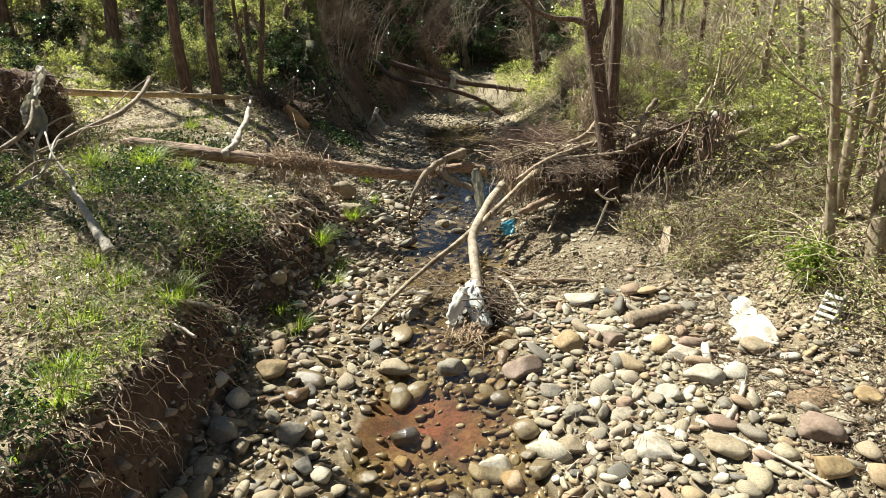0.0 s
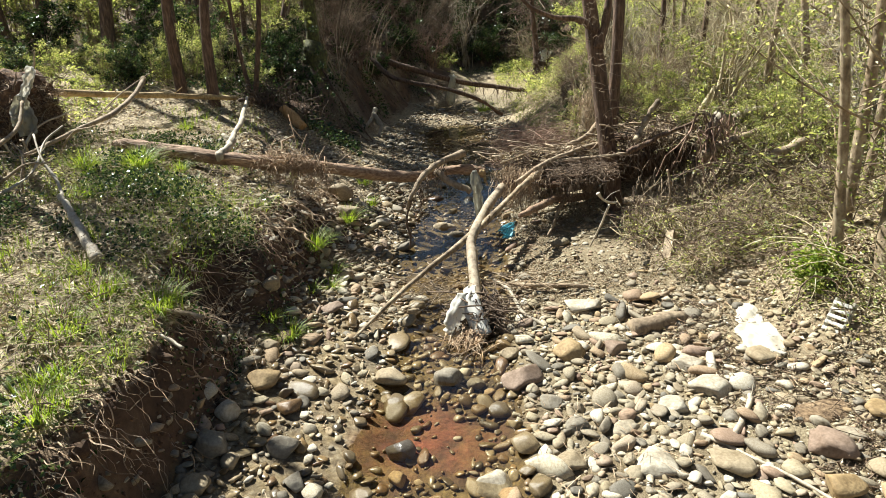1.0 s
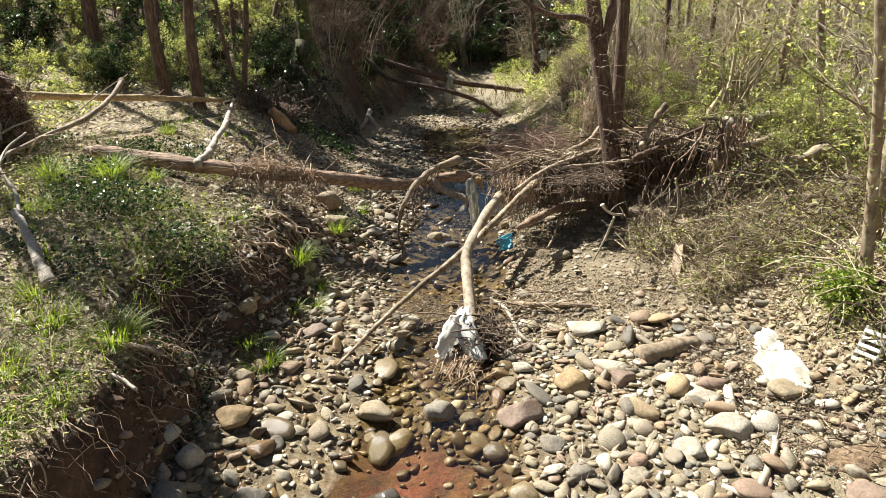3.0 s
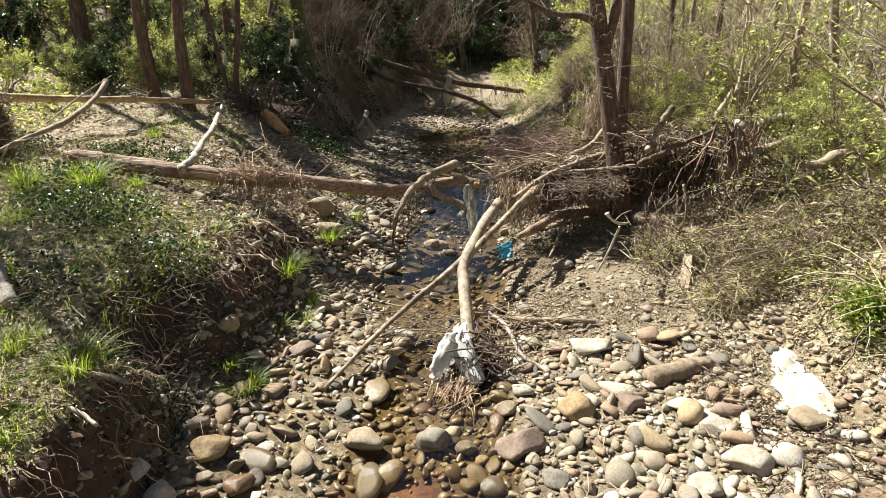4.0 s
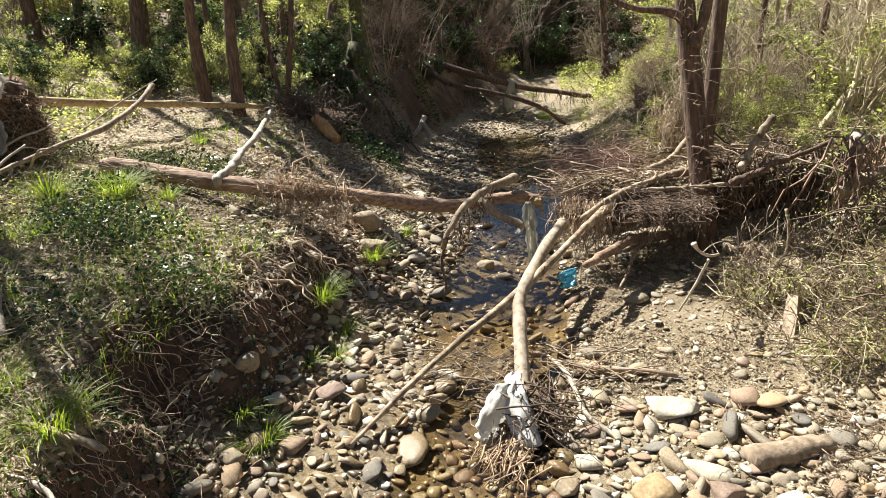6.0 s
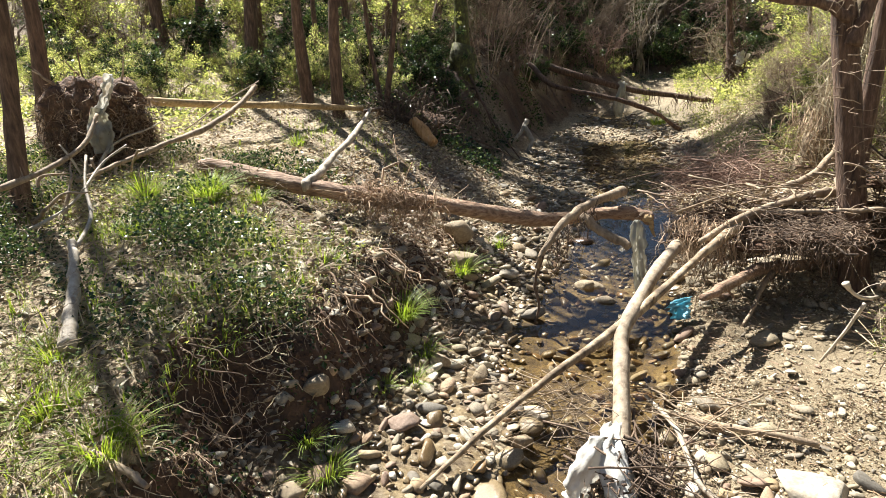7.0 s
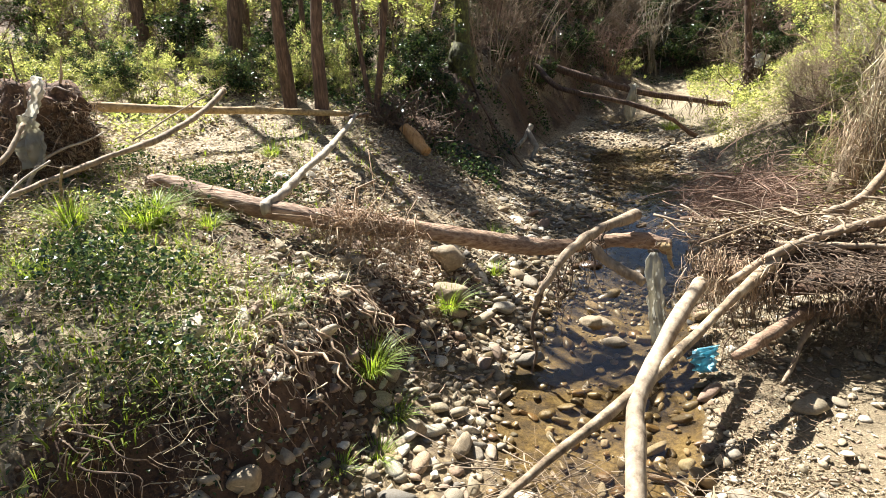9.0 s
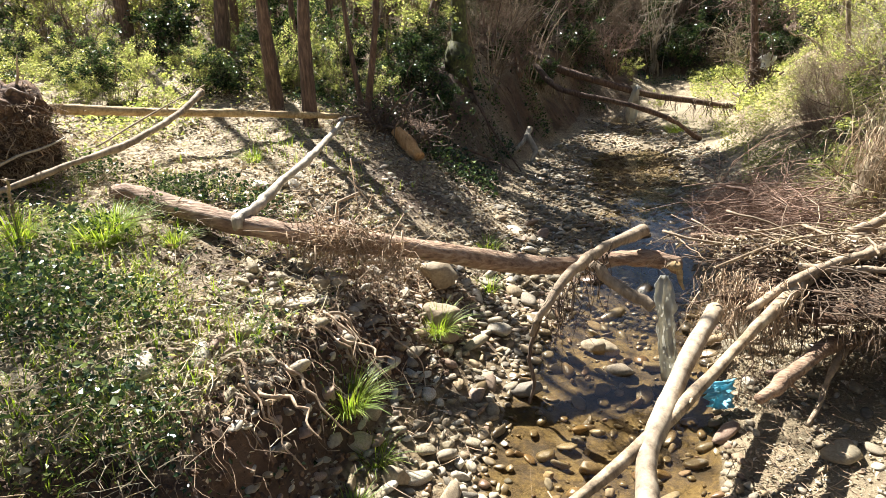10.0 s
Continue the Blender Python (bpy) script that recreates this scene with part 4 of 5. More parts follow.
for pts, r0, r1, mat, lab in [
    ([(.6, 6.7, .6), (1.0, 6.6, .58), (1.3, 6.5, .55)], .04, .045, LOGWOOD, "stout brown log end resting on the debris"),
    ([(1.45, 6.6, .68), (1.75, 6.8, .75), (2.0, 7.1, .95), (2.05, 7.3, 1.1)], .045, .025, DRIFT, "pale curving root rising from the debris"),
    ([(1.98, 5.85, .82), (2.1, 5.93, .98), (2.24, 6.0, 1.17)], .042, .038, BARK_PALE, "broken pale branch stub pointing up"),
    ([(1.88, 5.75, .74), (2.2, 5.8, .86), (2.6, 5.9, .98)], .04, .025, BARK, "dark branch lying over the debris"),
    ([(2.45, 5.4, .74), (2.8, 5.5, .86), (3.3, 5.65, .96)], .06, .045, DRIFT, "grey log lying on the weedy bank"),
    ([(2.75, 5.9, .98), (3.3, 6.0, 1.04), (3.9, 6.1, 1.08)], .085, .06, PEELED, "grey log lying on the weedy bank"),
    ([(2.9, 5.0, .8), (3.5, 5.1, .9), (4.0, 5.0, .95)], .065, .05, DRIFT, "grey log lying on the weedy bank"),
    ([(1.1, 6.15, .6), (1.5, 6.1, .62), (1.95, 5.95, .68)], .03, .02, DRIFT, "grey driftwood branch on the debris"),
    ([(1.82, 5.6, .3), (1.98, 5.53, .28), (2.12, 5.5, .22)], .05, .04, DRIFT, "pale broken log chunk hanging in the debris"),
    ([(2.15, 5.5, .12), (2.2, 5.45, .35), (2.18, 5.5, .6)], .02, .015, DRIFT, "grey driftwood branch on the debris"),
    ([(.85, 6.4, .6), (1.15, 6.3, .64), (1.6, 6.25, .68)], .04, .03, BARK, "dark wet broken log on the debris"),
]:
    wood_thing("debris_branch", lab, "branch", pts, r0 * .72, r1 * .66, mat, int(pts[1][1] * 997) % 991, "branches on the debris pile", n=24, wander=1.1, sides=10)

# ---- plants near the water ----
def grass_tuft(x, y, n, radius, height, seed):
    ob = solid("grass_tuft", blades(int(n * 2.0), radius * 1.1, height * .95, seed, 1.15), GRASS)
    ob.location = (x, y, ground_z(x, y))
    return tagged(ob, "bright green tuft of fresh creekside grass", "grass tuft", "grass tufts")


for i, (x, y, n, r, h) in enumerate([
    (-1.11, 4.95, 130, .2, .22), (-.95, 5.95, 90, .12, .26), (-1.62, 2.1, 110, .26, .15), (-1.82, 2.65, 120, .26, .15), (-1.5, 2.97, 150, .2, .17), (-1.02, 3.62, 70, .14, .16), (-2.55, 5.1, 150, .2, .24),
    (-.93, 4.82, 60, .12, .14), (-2.9, 4.9, 110, .18, .26), (-2.64, 5.27, 150, .2, .25), (-2.33, 5.36, 80, .12, .16), (-1.7, 2.38, 90, .26, .15), (-1.85, 3.08, 110, .22, .15), (-1.55, 2.55, 70, .2, .13), (-.9, 4.5, 50, .12, .12), (-1.0, 4.3, 40, .1, .12),
    (2.5, 3.6, 110, .14, .16), (-2.1, 3.35, 80, .15, .17), (-1.0, 7.6, 70, .2, .15), (-.85, 6.9, 60, .15, .16), (-2.6, 4.4, 60, .2, .15), (-2.4, 6.4, 40, .1, .12), (-3.0, 7.2, 60, .15, .18),
    (1.1, 15.2, 120, .3, .4), (2.5, 8.6, 80, .25, .3), (-1.15, 3.7, 40, .1, .14)]):
    grass_tuft(x, y, n, r, h, 200 + i)


def cover(n, xr, yr, seed, keep, lift=(.0, .1)):
    """Random places over a stretch of ground, thinned by a patchy rule."""
    g = np.random.RandomState(seed)
    x, y = g.uniform(*xr, n), g.uniform(*yr, n)
    patch = vnoise(x * 1.3, y * 1.3, seed) + .6 * vnoise(x * 3.7, y * 3.7, seed + 1)
    ok = g.uniform(0, 1, n) < keep(x, y, land(x, y), patch)
    x, y = x[ok], y[ok]
    return np.stack([x, y, relief(x, y) + g.uniform(*lift, len(x)) * (.5 + .5 * np.abs(patch[ok]))], 1)


def off_pile(x, y):
    return ~((x > .9) & (x < 2.9) & (y > 5.25) & (y < 6.7))


def gentle(x, y):
    return np.where(np.abs(land(x + .04, y) - land(x - .04, y)) / .08 > .8, .12, 1.0)


def on_left(x, y, z, p):
    return (z > .5) & (x < -.8)


def stuff(name, data, material, label, category, smooth=False):
    return tagged(solid(name, data, material, None, "", smooth), label, category, kind="stuff")


ivy_at = cover(190000, (-5, -1.3), (-1, 6.2), 71, lambda x, y, z, p: np.clip(-.2 + 1.6 * p - .8 * np.clip(y - 4.1, 0, 1) * np.clip((x + 2.5) * 3, 0, 1) - .25 * (y < 3.1), .015, 1) * on_left(x, y, z, p), (.0, .2))
stuff("ivy_cover", leaves(ivy_at, .022, 72, .1, .85), EVERGREEN, "dark glossy ivy and bramble leaves over the bank", "ground cover")
bright_at = cover(100000, (-6.5, -1.3), (1.3, 11.0), 73, lambda x, y, z, p: np.clip(.03 + .65 * p, .02, .8) * on_left(x, y, z, p) * np.where(y > 5.7, .35, 1), (.01, .12))
slope_at = cover(190000, (-5, 6), (9, 27), 92, lambda x, y, z, p: np.clip(.15 + 1.5 * p, .02, 1) * (z > .22) * ((x < 0) | (y > 21)), (.0, .25))
stuff("slope_ivy", leaves(slope_at, .045, 93, .2, .7), EVERGREEN, "dark ivy and ferns over the shaded slope", "ground cover")
weed_at = cover(60000, (-11, -4), (5.5, 12), 94, lambda x, y, z, p: np.clip(.35 + .6 * p, .05, 1), (.0, .2))
shore_at = cover(70000, (1.0, 4.5), (7, 16), 96, lambda x, y, z, p: np.clip(.3 + 1.2 * p, .03, 1) * (z > .12), (.0, .5))
stuff("shore_weeds", leaves(shore_at, .026, 97, .35, .6), SPRING, "green creepers over the creek shore", "ground cover")
rise_at = cover(60000, (1.8, 7), (13, 24), 115, lambda x, y, z, p: np.clip(.6 + .8 * p, .15, 1) * (z > .36), (.0, .4))
stuff("shore_weeds", leaves(rise_at, .05, 116, .35, .6), SPRING, "green creepers over the far slope", "ground cover")
stuff("shade_weeds", leaves(weed_at, .04, 95, .4, .6), SPRING, "green weeds under the plantation trees", "ground cover")
stuff("young_weeds", leaves(bright_at, .021, 74, .5, .5), SPRING, "light green young weeds over the terrace", "ground cover")
blade_at = cover(9000, (-4.6, -1.4), (1.3, 8.5), 75, lambda x, y, z, p: np.clip(.25 + .9 * p, .03, 1) * on_left(x, y, z, p) * np.where(y > 5.9, .25, 1), (.0, .0))


def meadow(at, height, seed, count=5):
    base = [blades(count, .05, height, seed + k, .9) for k in range(6)]
    g = np.random.RandomState(seed)
    out = []
    for k in range(6):
        mine = at[k::6]
        v = base[k][0]
        s = g.uniform(.5, 1.2, len(mine))
        a = g.uniform(0, 6.28, len(mine))
        rot = np.stack([np.stack([np.cos(a), -np.sin(a), 0 * a], 1), np.stack([np.sin(a), np.cos(a), 0 * a], 1), np.stack([0 * a, 0 * a, 1 + 0 * a], 1)], 1)
        w = np.einsum("nij,vj->nvi", rot, v) * s[:, None, None] + mine[:, None]
        f = (base[k][1][0][None] + (np.arange(len(mine)) * len(v))[:, None, None]).reshape(-1, 4)
        out.append((w.reshape(-1, 3), [f]))
    return joined(*out)


face_at = cover(60000, (-2.0, -1.05), (.5, 5.2), 121, lambda x, y, z, p: np.clip(.1 + .9 * p, .03, 1) * (z > .06) * (land(x - .06, y) - land(x + .06, y) > .08) * np.clip(5.4 - y, 0, 1), (.0, .07))
stuff("bank_ivy", leaves(face_at[::2], .022, 122, .0, .7), EVERGREEN, "dark ivy leaves trailing down the cut bank", "ground cover")
stuff("bank_leaf_litter", leaves(face_at[1::2] - np.array([0, 0, .02]), .018, 123, .2, .6), LITTER, "dead brown leaves caught on the cut bank", "leaf litter")
stuff("thin_grass", meadow(blade_at, .13, 76), GRASS, "thin scattered grass over the terrace", "grass")
litter_at = cover(150000, (-5.5, 4.5), (-1, 11), 77, lambda x, y, z, p: np.clip(.55 + .5 * p, .1, 1) * (z > .03) * gentle(x, y) * off_pile(x, y), (.0, .025))
stuff("leaf_litter", leaves(litter_at, .036, 78, .8, .6), LITTER, "dry brown leaf litter over both banks", "leaf litter")


def laid(at, length, seed, k=4, radius=.0025, lift=.06, flat=.3):
    g = np.random.RandomState(seed)
    n = len(at)
    way = g.normal(0, 1, (n, 3)) * np.array([1, 1, flat])
    way /= np.linalg.norm(way, axis=1, keepdims=True)
    long = length * g.lognormal(0, .5, n)
    u = np.linspace(-.5, .5, k)
    p = at[:, None] + way[:, None] * (long[:, None] * u)[:, :, None] + g.normal(0, .05, (n, k, 3)) * long[:, None, None]
    p[:, :, 2] = np.maximum(p[:, :, 2] + lift * g.uniform(0, 1, (n, 1)), relief(p[:, :, 0], p[:, :, 1]) + .003)
    return strands(p, radius * g.lognormal(0, .4, n)[:, None] * np.linspace(1.1, .5, k), 3)


twig_at = cover(17000, (-4.8, -.9), (0, 6), 79, lambda x, y, z, p: np.clip(.45 + .4 * p, 0, 1) * (z > .1) * gentle(x, y))
stuff("dead_twigs", laid(twig_at, .1, 80, 5, .0018, .14, .5), DRIFT, "dead twigs strewn over the terrace", "twigs")
dry_at = cover(24000, (-4.6, -.9), (0, 9), 89, lambda x, y, z, p: np.clip(.4 + .7 * p, .05, 1) * (z > .2) * gentle(x, y))
stuff("dry_grass", laid(dry_at, .08, 90, 4, .0016, .07, .5), STRAW, "pale dry grass stalks over the terrace", "dry grass")
straw_at = cover(16000, (1.5, 5.5), (1.6, 10), 81, lambda x, y, z, p: np.clip(.4 + .6 * p, .05, 1) * (z > .1) * off_pile(x, y))
stuff("dry_stalks", laid(straw_at, .17, 82, 4, .0015, .14, .6), STRAW, "pale dry stalks matted over the bank", "dry stalks")
stuff("bank_twigs", laid(cover(2400, (1.6, 5.5), (2, 8.5), 83, lambda x, y, z, p: (z > .1) * .9 * off_pile(x, y)), .22, 84, 5, .003, .3, .7), TWIG, "brown tangled twigs over the bank", "twigs")
vine_at = cover(150000, (1.2, 5.5), (1.8, 13), 85, lambda x, y, z, p: np.clip(-.05 + 1.5 * p, .02, 1) * (z > .1) * off_pile(x, y), (.02, .4))
stuff("bank_weeds", leaves(vine_at, .019, 86, .4, .55), SPRING, "yellow-green weeds and creepers over the bank", "ground cover")
bar_at = cover(9000, (-1.0, 2.4), (1.4, 6), 87, lambda x, y, z, p: np.clip(.25 + .5 * p, 0, 1) * (z > -.12))
sand_at = cover(42000, (.5, 2.4), (3.3, 6.4), 117, lambda x, y, z, p: np.clip(.5 + .7 * p, .05, 1) * (z > -.13) * np.clip(.35 + (y - 3.8), .25, 1), (.0, .012))
stuff("sand_litter", leaves(sand_at, .017, 118, .8, .5), LITTER, "crumbled dead leaves strewn over the damp sand", "leaf litter")
edge_at = cover(30000, (1.35, 2.9), (1.3, 3.9), 119, lambda x, y, z, p: np.clip(.4 + .9 * p, .03, 1) * np.clip((x - 1.35) * 2.2, 0, 1), (.0, .02))
stuff("bar_litter", leaves(edge_at, .023, 120, .7, .5), LITTER, "dead leaves and bark scraps over the stony bank", "leaf litter")
stuff("bar_twigs", laid(edge_at[::7], .12, 124, 5, .0022, .02, .2), TWIG, "broken twigs strewn over the stony bank", "twigs")
stuff("gravel_litter", laid(bar_at, .06, 88, 3, .0018, .01, .1), ROOT, "small twigs and bark crumbs on the gravel", "twigs")

def canes(n, xr, yr, length, seed, radius):
    """Arching bramble canes that root in the ground and bow over."""
    g = np.random.RandomState(seed)
    x, y = g.uniform(*xr, n), g.uniform(*yr, n)
    x = np.where(y < 4.4, np.maximum(x, 2.5 + .3 * (x - xr[0])), x)
    x = np.where(y > 5.2, np.maximum(x, 2.9 + .3 * (x - xr[0])), x)
    k = 9
    u = np.linspace(0, 1, k)
    a = g.uniform(0, 6.28, n)
    long = length * g.lognormal(0, .35, n)
    p = np.zeros((n, k, 3))
    p[:, :, 0] = x[:, None] + np.cos(a)[:, None] * long[:, None] * u
    p[:, :, 1] = y[:, None] + np.sin(a)[:, None] * long[:, None] * u
    p[:, :, 2] = relief(x, y)[:, None] + long[:, None] * g.uniform(.3, 1.3, n)[:, None] * u * (1.15 - u)
    p += np.cumsum(g.normal(0, .016, (n, k, 3)), 1)
    p[:, :, 2] = np.maximum(p[:, :, 2], relief(p[:, :, 0], p[:, :, 1]) + .005)
    return p, strands(p, radius * g.lognormal(0, .4, n)[:, None] * np.linspace(1.2, .4, k), 4)


cane_lines, cane_mesh = canes(200, (2.0, 4.8), (3.0, 7.4), .55, 98, .0032)
stuff("bramble_canes", cane_mesh, TWIG, "arching brown bramble canes over the bank", "brambles")
pale_lines, pale_mesh = canes(340, (1.9, 4.8), (2.8, 7.4), .5, 99, .0028)
stuff("dry_canes", pale_mesh, STRAW, "pale dry arching stalks over the bank", "brambles")
g = np.random.RandomState(100)
pool = np.concatenate([cane_lines[:, 2:].reshape(-1, 3), pale_lines[:, 3:].reshape(-1, 3)])
stuff("bramble_leaves", leaves(pool[g.randint(0, len(pool), 16000)] + g.normal(0, .025, (16000, 3)), .02, 101, .3, .6), SPRING, "small green bramble leaves", "brambles")
weed = thing("green_weed", "bright green bushy weed beside the crate", "weed", at=(2.5, 3.62, ground_z(2.5, 3.62)))
g = np.random.RandomState(102)
solid("foliage", leaves(g.normal(0, 1, (900, 3)) * np.array([.075, .07, .07]) + np.array([0, 0, .13]), .035, 103, .3, .45), GRASS, weed, "", False)
solid("stem_tangle", wild(30, (0, 0, .06), (.03, .03, .02), .2, 0, 104, 5, 1.2, .003, .2, (0, 0, 1.2)), STRAW, weed)

# low tangle on the bar in front of the debris
tangle_at = cover(5200, (1.65, 3.0), (4.2, 5.6), 110, lambda x, y, z, p: np.clip(.5 + .6 * p, .05, 1) * (x > 1.6 + .35 * np.abs(y - 4.9)) * (np.hypot(x - 1.95, y - 4.7) > .24))
stuff("bank_twigs", laid(tangle_at[::2], .2, 111, 6, .0026, .26, .8), TWIG, "brown tangled twigs below the debris", "twigs")
stuff("dry_stalks", laid(tangle_at[1::3], .2, 112, 6, .002, .24, .8), STRAW, "pale dry stalks below the debris", "dry stalks")
weed_spots = tangle_at[np.arange(5200) % len(tangle_at)]
g = np.random.RandomState(113)
stuff("bank_weeds", leaves(weed_spots + g.normal(0, .05, weed_spots.shape) + np.array([0, 0, .09]), .02, 114, .3, .5), SPRING, "small green weeds below the debris", "ground cover")

# rootlets that hang down the cut bank
def bank_root(g, long, thick, span=(1.6, 6.6)):
    """One root that comes out of the lip of the cut bank and hangs down over it."""
    y = g.uniform(*span)
    x = np.interp(y, [2, 3.1, 3.55, 4, 5, 6.5], [-1.39, -1.37, -1.58, -1.42, -1.34, -1.3]) + g.normal(0, .08)
    k = 9
    u = np.linspace(0, 1, k)
    p = np.zeros((k, 3))
    p[:, 0] = x + long * u * g.uniform(.25, .9) + np.cumsum(g.normal(0, .05, k)) * long
    p[:, 1] = y + np.cumsum(g.normal(-.02, .075, k)) * long
    low = relief(p[:, 0], p[:, 1]) + thick
    p[:, 2] = np.maximum(low, low[0] + .02 - long * u ** 1.3 * g.uniform(.3, 1.1)) + np.abs(g.normal(0, .02)) * np.sin(u * np.pi)
    return bent(p, 17), thick * np.linspace(1.3, .4, 17)


g = np.random.RandomState(91)
for i in range(48):
    p, r = bank_root(g, g.uniform(.15, .4), g.uniform(.0022, .0052))
    solid("root", strands(p[None], r[None], 5, .12, i), ROOT if i % 3 else TWIG, ground)
for i in range(16):
    p, r = bank_root(g, g.uniform(.25, .5), g.uniform(.005, .009), (4.4, 5.8))
    solid("root", strands(p[None], r[None], 6, .15, i), ROOT if i % 3 else DRIFT, ground)
fine = [bank_root(g, .22 * g.lognormal(0, .4), .0016 * g.lognormal(0, .35)) for _ in range(380)]
stuff("rootlets", strands(np.array([f[0] for f in fine]), np.array([f[1] for f in fine]), 3), ROOT, "fine bare rootlets hanging down the cut bank", "roots")

# ---- trees ----
def crown_points(height, seed, n_limb, spread, low):
    g = np.random.RandomState(seed)
    lines = []
    for i in range(n_limb):
        z0 = height * g.uniform(low, .92)
        a = g.uniform(0, 6.28)
        out = spread * g.uniform(.5, 1.1) * (1.15 - .7 * z0 / height)
        d = np.array([math.cos(a), math.sin(a)])
        lines.append([(0, 0, z0), (*(d * out * .45), z0 + out * .3), (*(d * out), z0 + out * .75)])
    return lines


def tree(name, label, base, lean, r, height, seed, bark, leaf, n_leaf, leaf_size, spread=1.8, low=.35, n_limb=16, group="", curve=0.0):
    t = thing(name, label, "tree", group, at=(base[0], base[1], ground_z(*base) - .05))
    g = np.random.RandomState(seed)
    top = np.array([lean[0], lean[1], 1]) * height
    bow = np.array([g.normal(0, 1), g.normal(0, 1), 0]) * (.012 * height + curve)
    pts = [(0, 0, -.15), tuple(top * .03), tuple(top * .3 + bow), tuple(top * .65 - bow * .5), tuple(top)]
    line = bent(pts, 34)
    u = np.linspace(0, 1, 34)
    rad = r * (1 - .86 * u ** 1.2) * (1 + .55 * np.exp(-u * 34 * 1.1)) * (1 + .04 * g.normal(0, 1, 34))
    solid("trunk", strands(line[None], rad[None], 14, .05, seed), bark, t)
    limbs, tips = [], []
    for ln in crown_points(height, seed + 1, n_limb, spread, low):
        ln = np.array(ln, float)
        off = top * (ln[0][2] / height)
        ln[:, :2] += off[:2]
        p = bent(ln, 9)
        p[1:] += np.cumsum(g.normal(0, .03, (8, 3)), 0) * spread * .5
        limbs.append(strands(p[None], (r * .15 * np.linspace(1, .2, 9))[None], 5))
        tips.append(p[3:])
        for _ in range(2):
            s = p[g.randint(3, 9)]
            e = s + g.normal(0, 1, 3) * np.array([.4, .4, .3]) * spread * .5 + np.array([0, 0, .2])
            q = bent([s, (s + e) / 2 + g.normal(0, .05, 3), e], 5)
            limbs.append(strands(q[None], (r * .06 * np.linspace(1, .25, 5))[None], 4))
            tips.append(q)
    crown = solid("crown_wood", joined(*limbs), bark, t)
    if n_leaf:
        tips = np.concatenate(tips)
        at = tips[g.randint(0, len(tips), n_leaf)] + g.normal(0, .16 * math.sqrt(spread), (n_leaf, 3))
        solid("foliage", leaves(at, leaf_size, seed + 2, .4, .6), leaf, crown, "", False)
    return t


LEFT_ROW = "plantation trees on the terrace"
for i, (x, y, lx, ly, r, h) in enumerate([(-3.1, 8.45, .15, .02, .095, 4.6), (-3.6, 8.65, .1, 0, .1, 4.8), (-5.35, 10.2, .12, 0, .13, 6.5), (-4.66, 5.75, .09, .02, .095, 4.2), (-7.3, 10.6, .12, 0, .14, 6.5),
                                          (-7.1, 11.3, .14, .02, .11, 6), (-5.8, 11.2, .15, 0, .09, 6), (-8.6, 12.2, .14, 0, .14, 7), (-4.3, 11.6, .13, 0, .08, 6), (-4.0, 12.6, .16, 0, .07, 6)]):
    # trees 3, 8 and 9 carry added out-of-view foliage to shade the ground below
    tree("tree", "tall straight brown-barked tree on the leafy terrace", (x, y), (lx, ly), r, h, 300 + i * 7, BARK, *((EVERGREEN, 1700, .075, 1.3, .6, 12) if i in (8, 9) else (EVERGREEN, 550, .06, .9, .6, 9) if i == 3 else (SPRING, 60, .04, .9, .65, 6)), LEFT_ROW)
tree("tree", "thick leaning brown trunk beside the root plate", (-3.62, 4.55), (.12, .06), .078, 4.6, 381, BARK, SPRING, 60, .05, 1.0, .6, 5)
tree("sapling", "slim twin-stemmed sapling on a dark root mound", (-2.72, 9.1), (.16, .0), .05, 4.5, 391, BARK, SPRING, 160, .05, .9, .5, 6)
tree("sapling", "slim leaning sapling on a dark root mound", (-2.78, 9.15), (-.02, .02), .04, 4.5, 395, BARK, SPRING, 120, .05, .9, .5, 5)
mossy = tree("mossy_tree", "mossy dark trunk on an undercut bank", (-2.35, 12.0), (.05, .0), .15, 9, 401, MOSSY, EVERGREEN, 500, .09, 1.6, .5, 9)

mz = mossy.location
solid("root_bole", limb([Vector((-2.2, 11.75, .45)) - mz, Vector((-2.3, 11.9, 1.1)) - mz, Vector((-2.32, 12, 1.95)) - mz], .36, .15, 402, 14, 22, .5, .25), MOSSY, mossy, "dark mossy root bole")
for i in range(9):
    g = np.random.RandomState(4100 + i)
    top = Vector((-2.3 + g.normal(0, .12), 11.75, g.uniform(.9, 1.6)))
    low = Vector((top.x + g.uniform(-.5, .9), top.y - g.uniform(.2, .8), 0))
    low.z = ground_z(low.x, low.y) + .02
    solid("root", limb([top - mz, (top + low) / 2 + Vector((g.normal(0, .1), -.1, g.uniform(.0, .25))) - mz, low - mz], g.uniform(.015, .04), .008, 4200 + i, 7, 14, 1.0), TWIG if i % 2 else BARK, mossy)


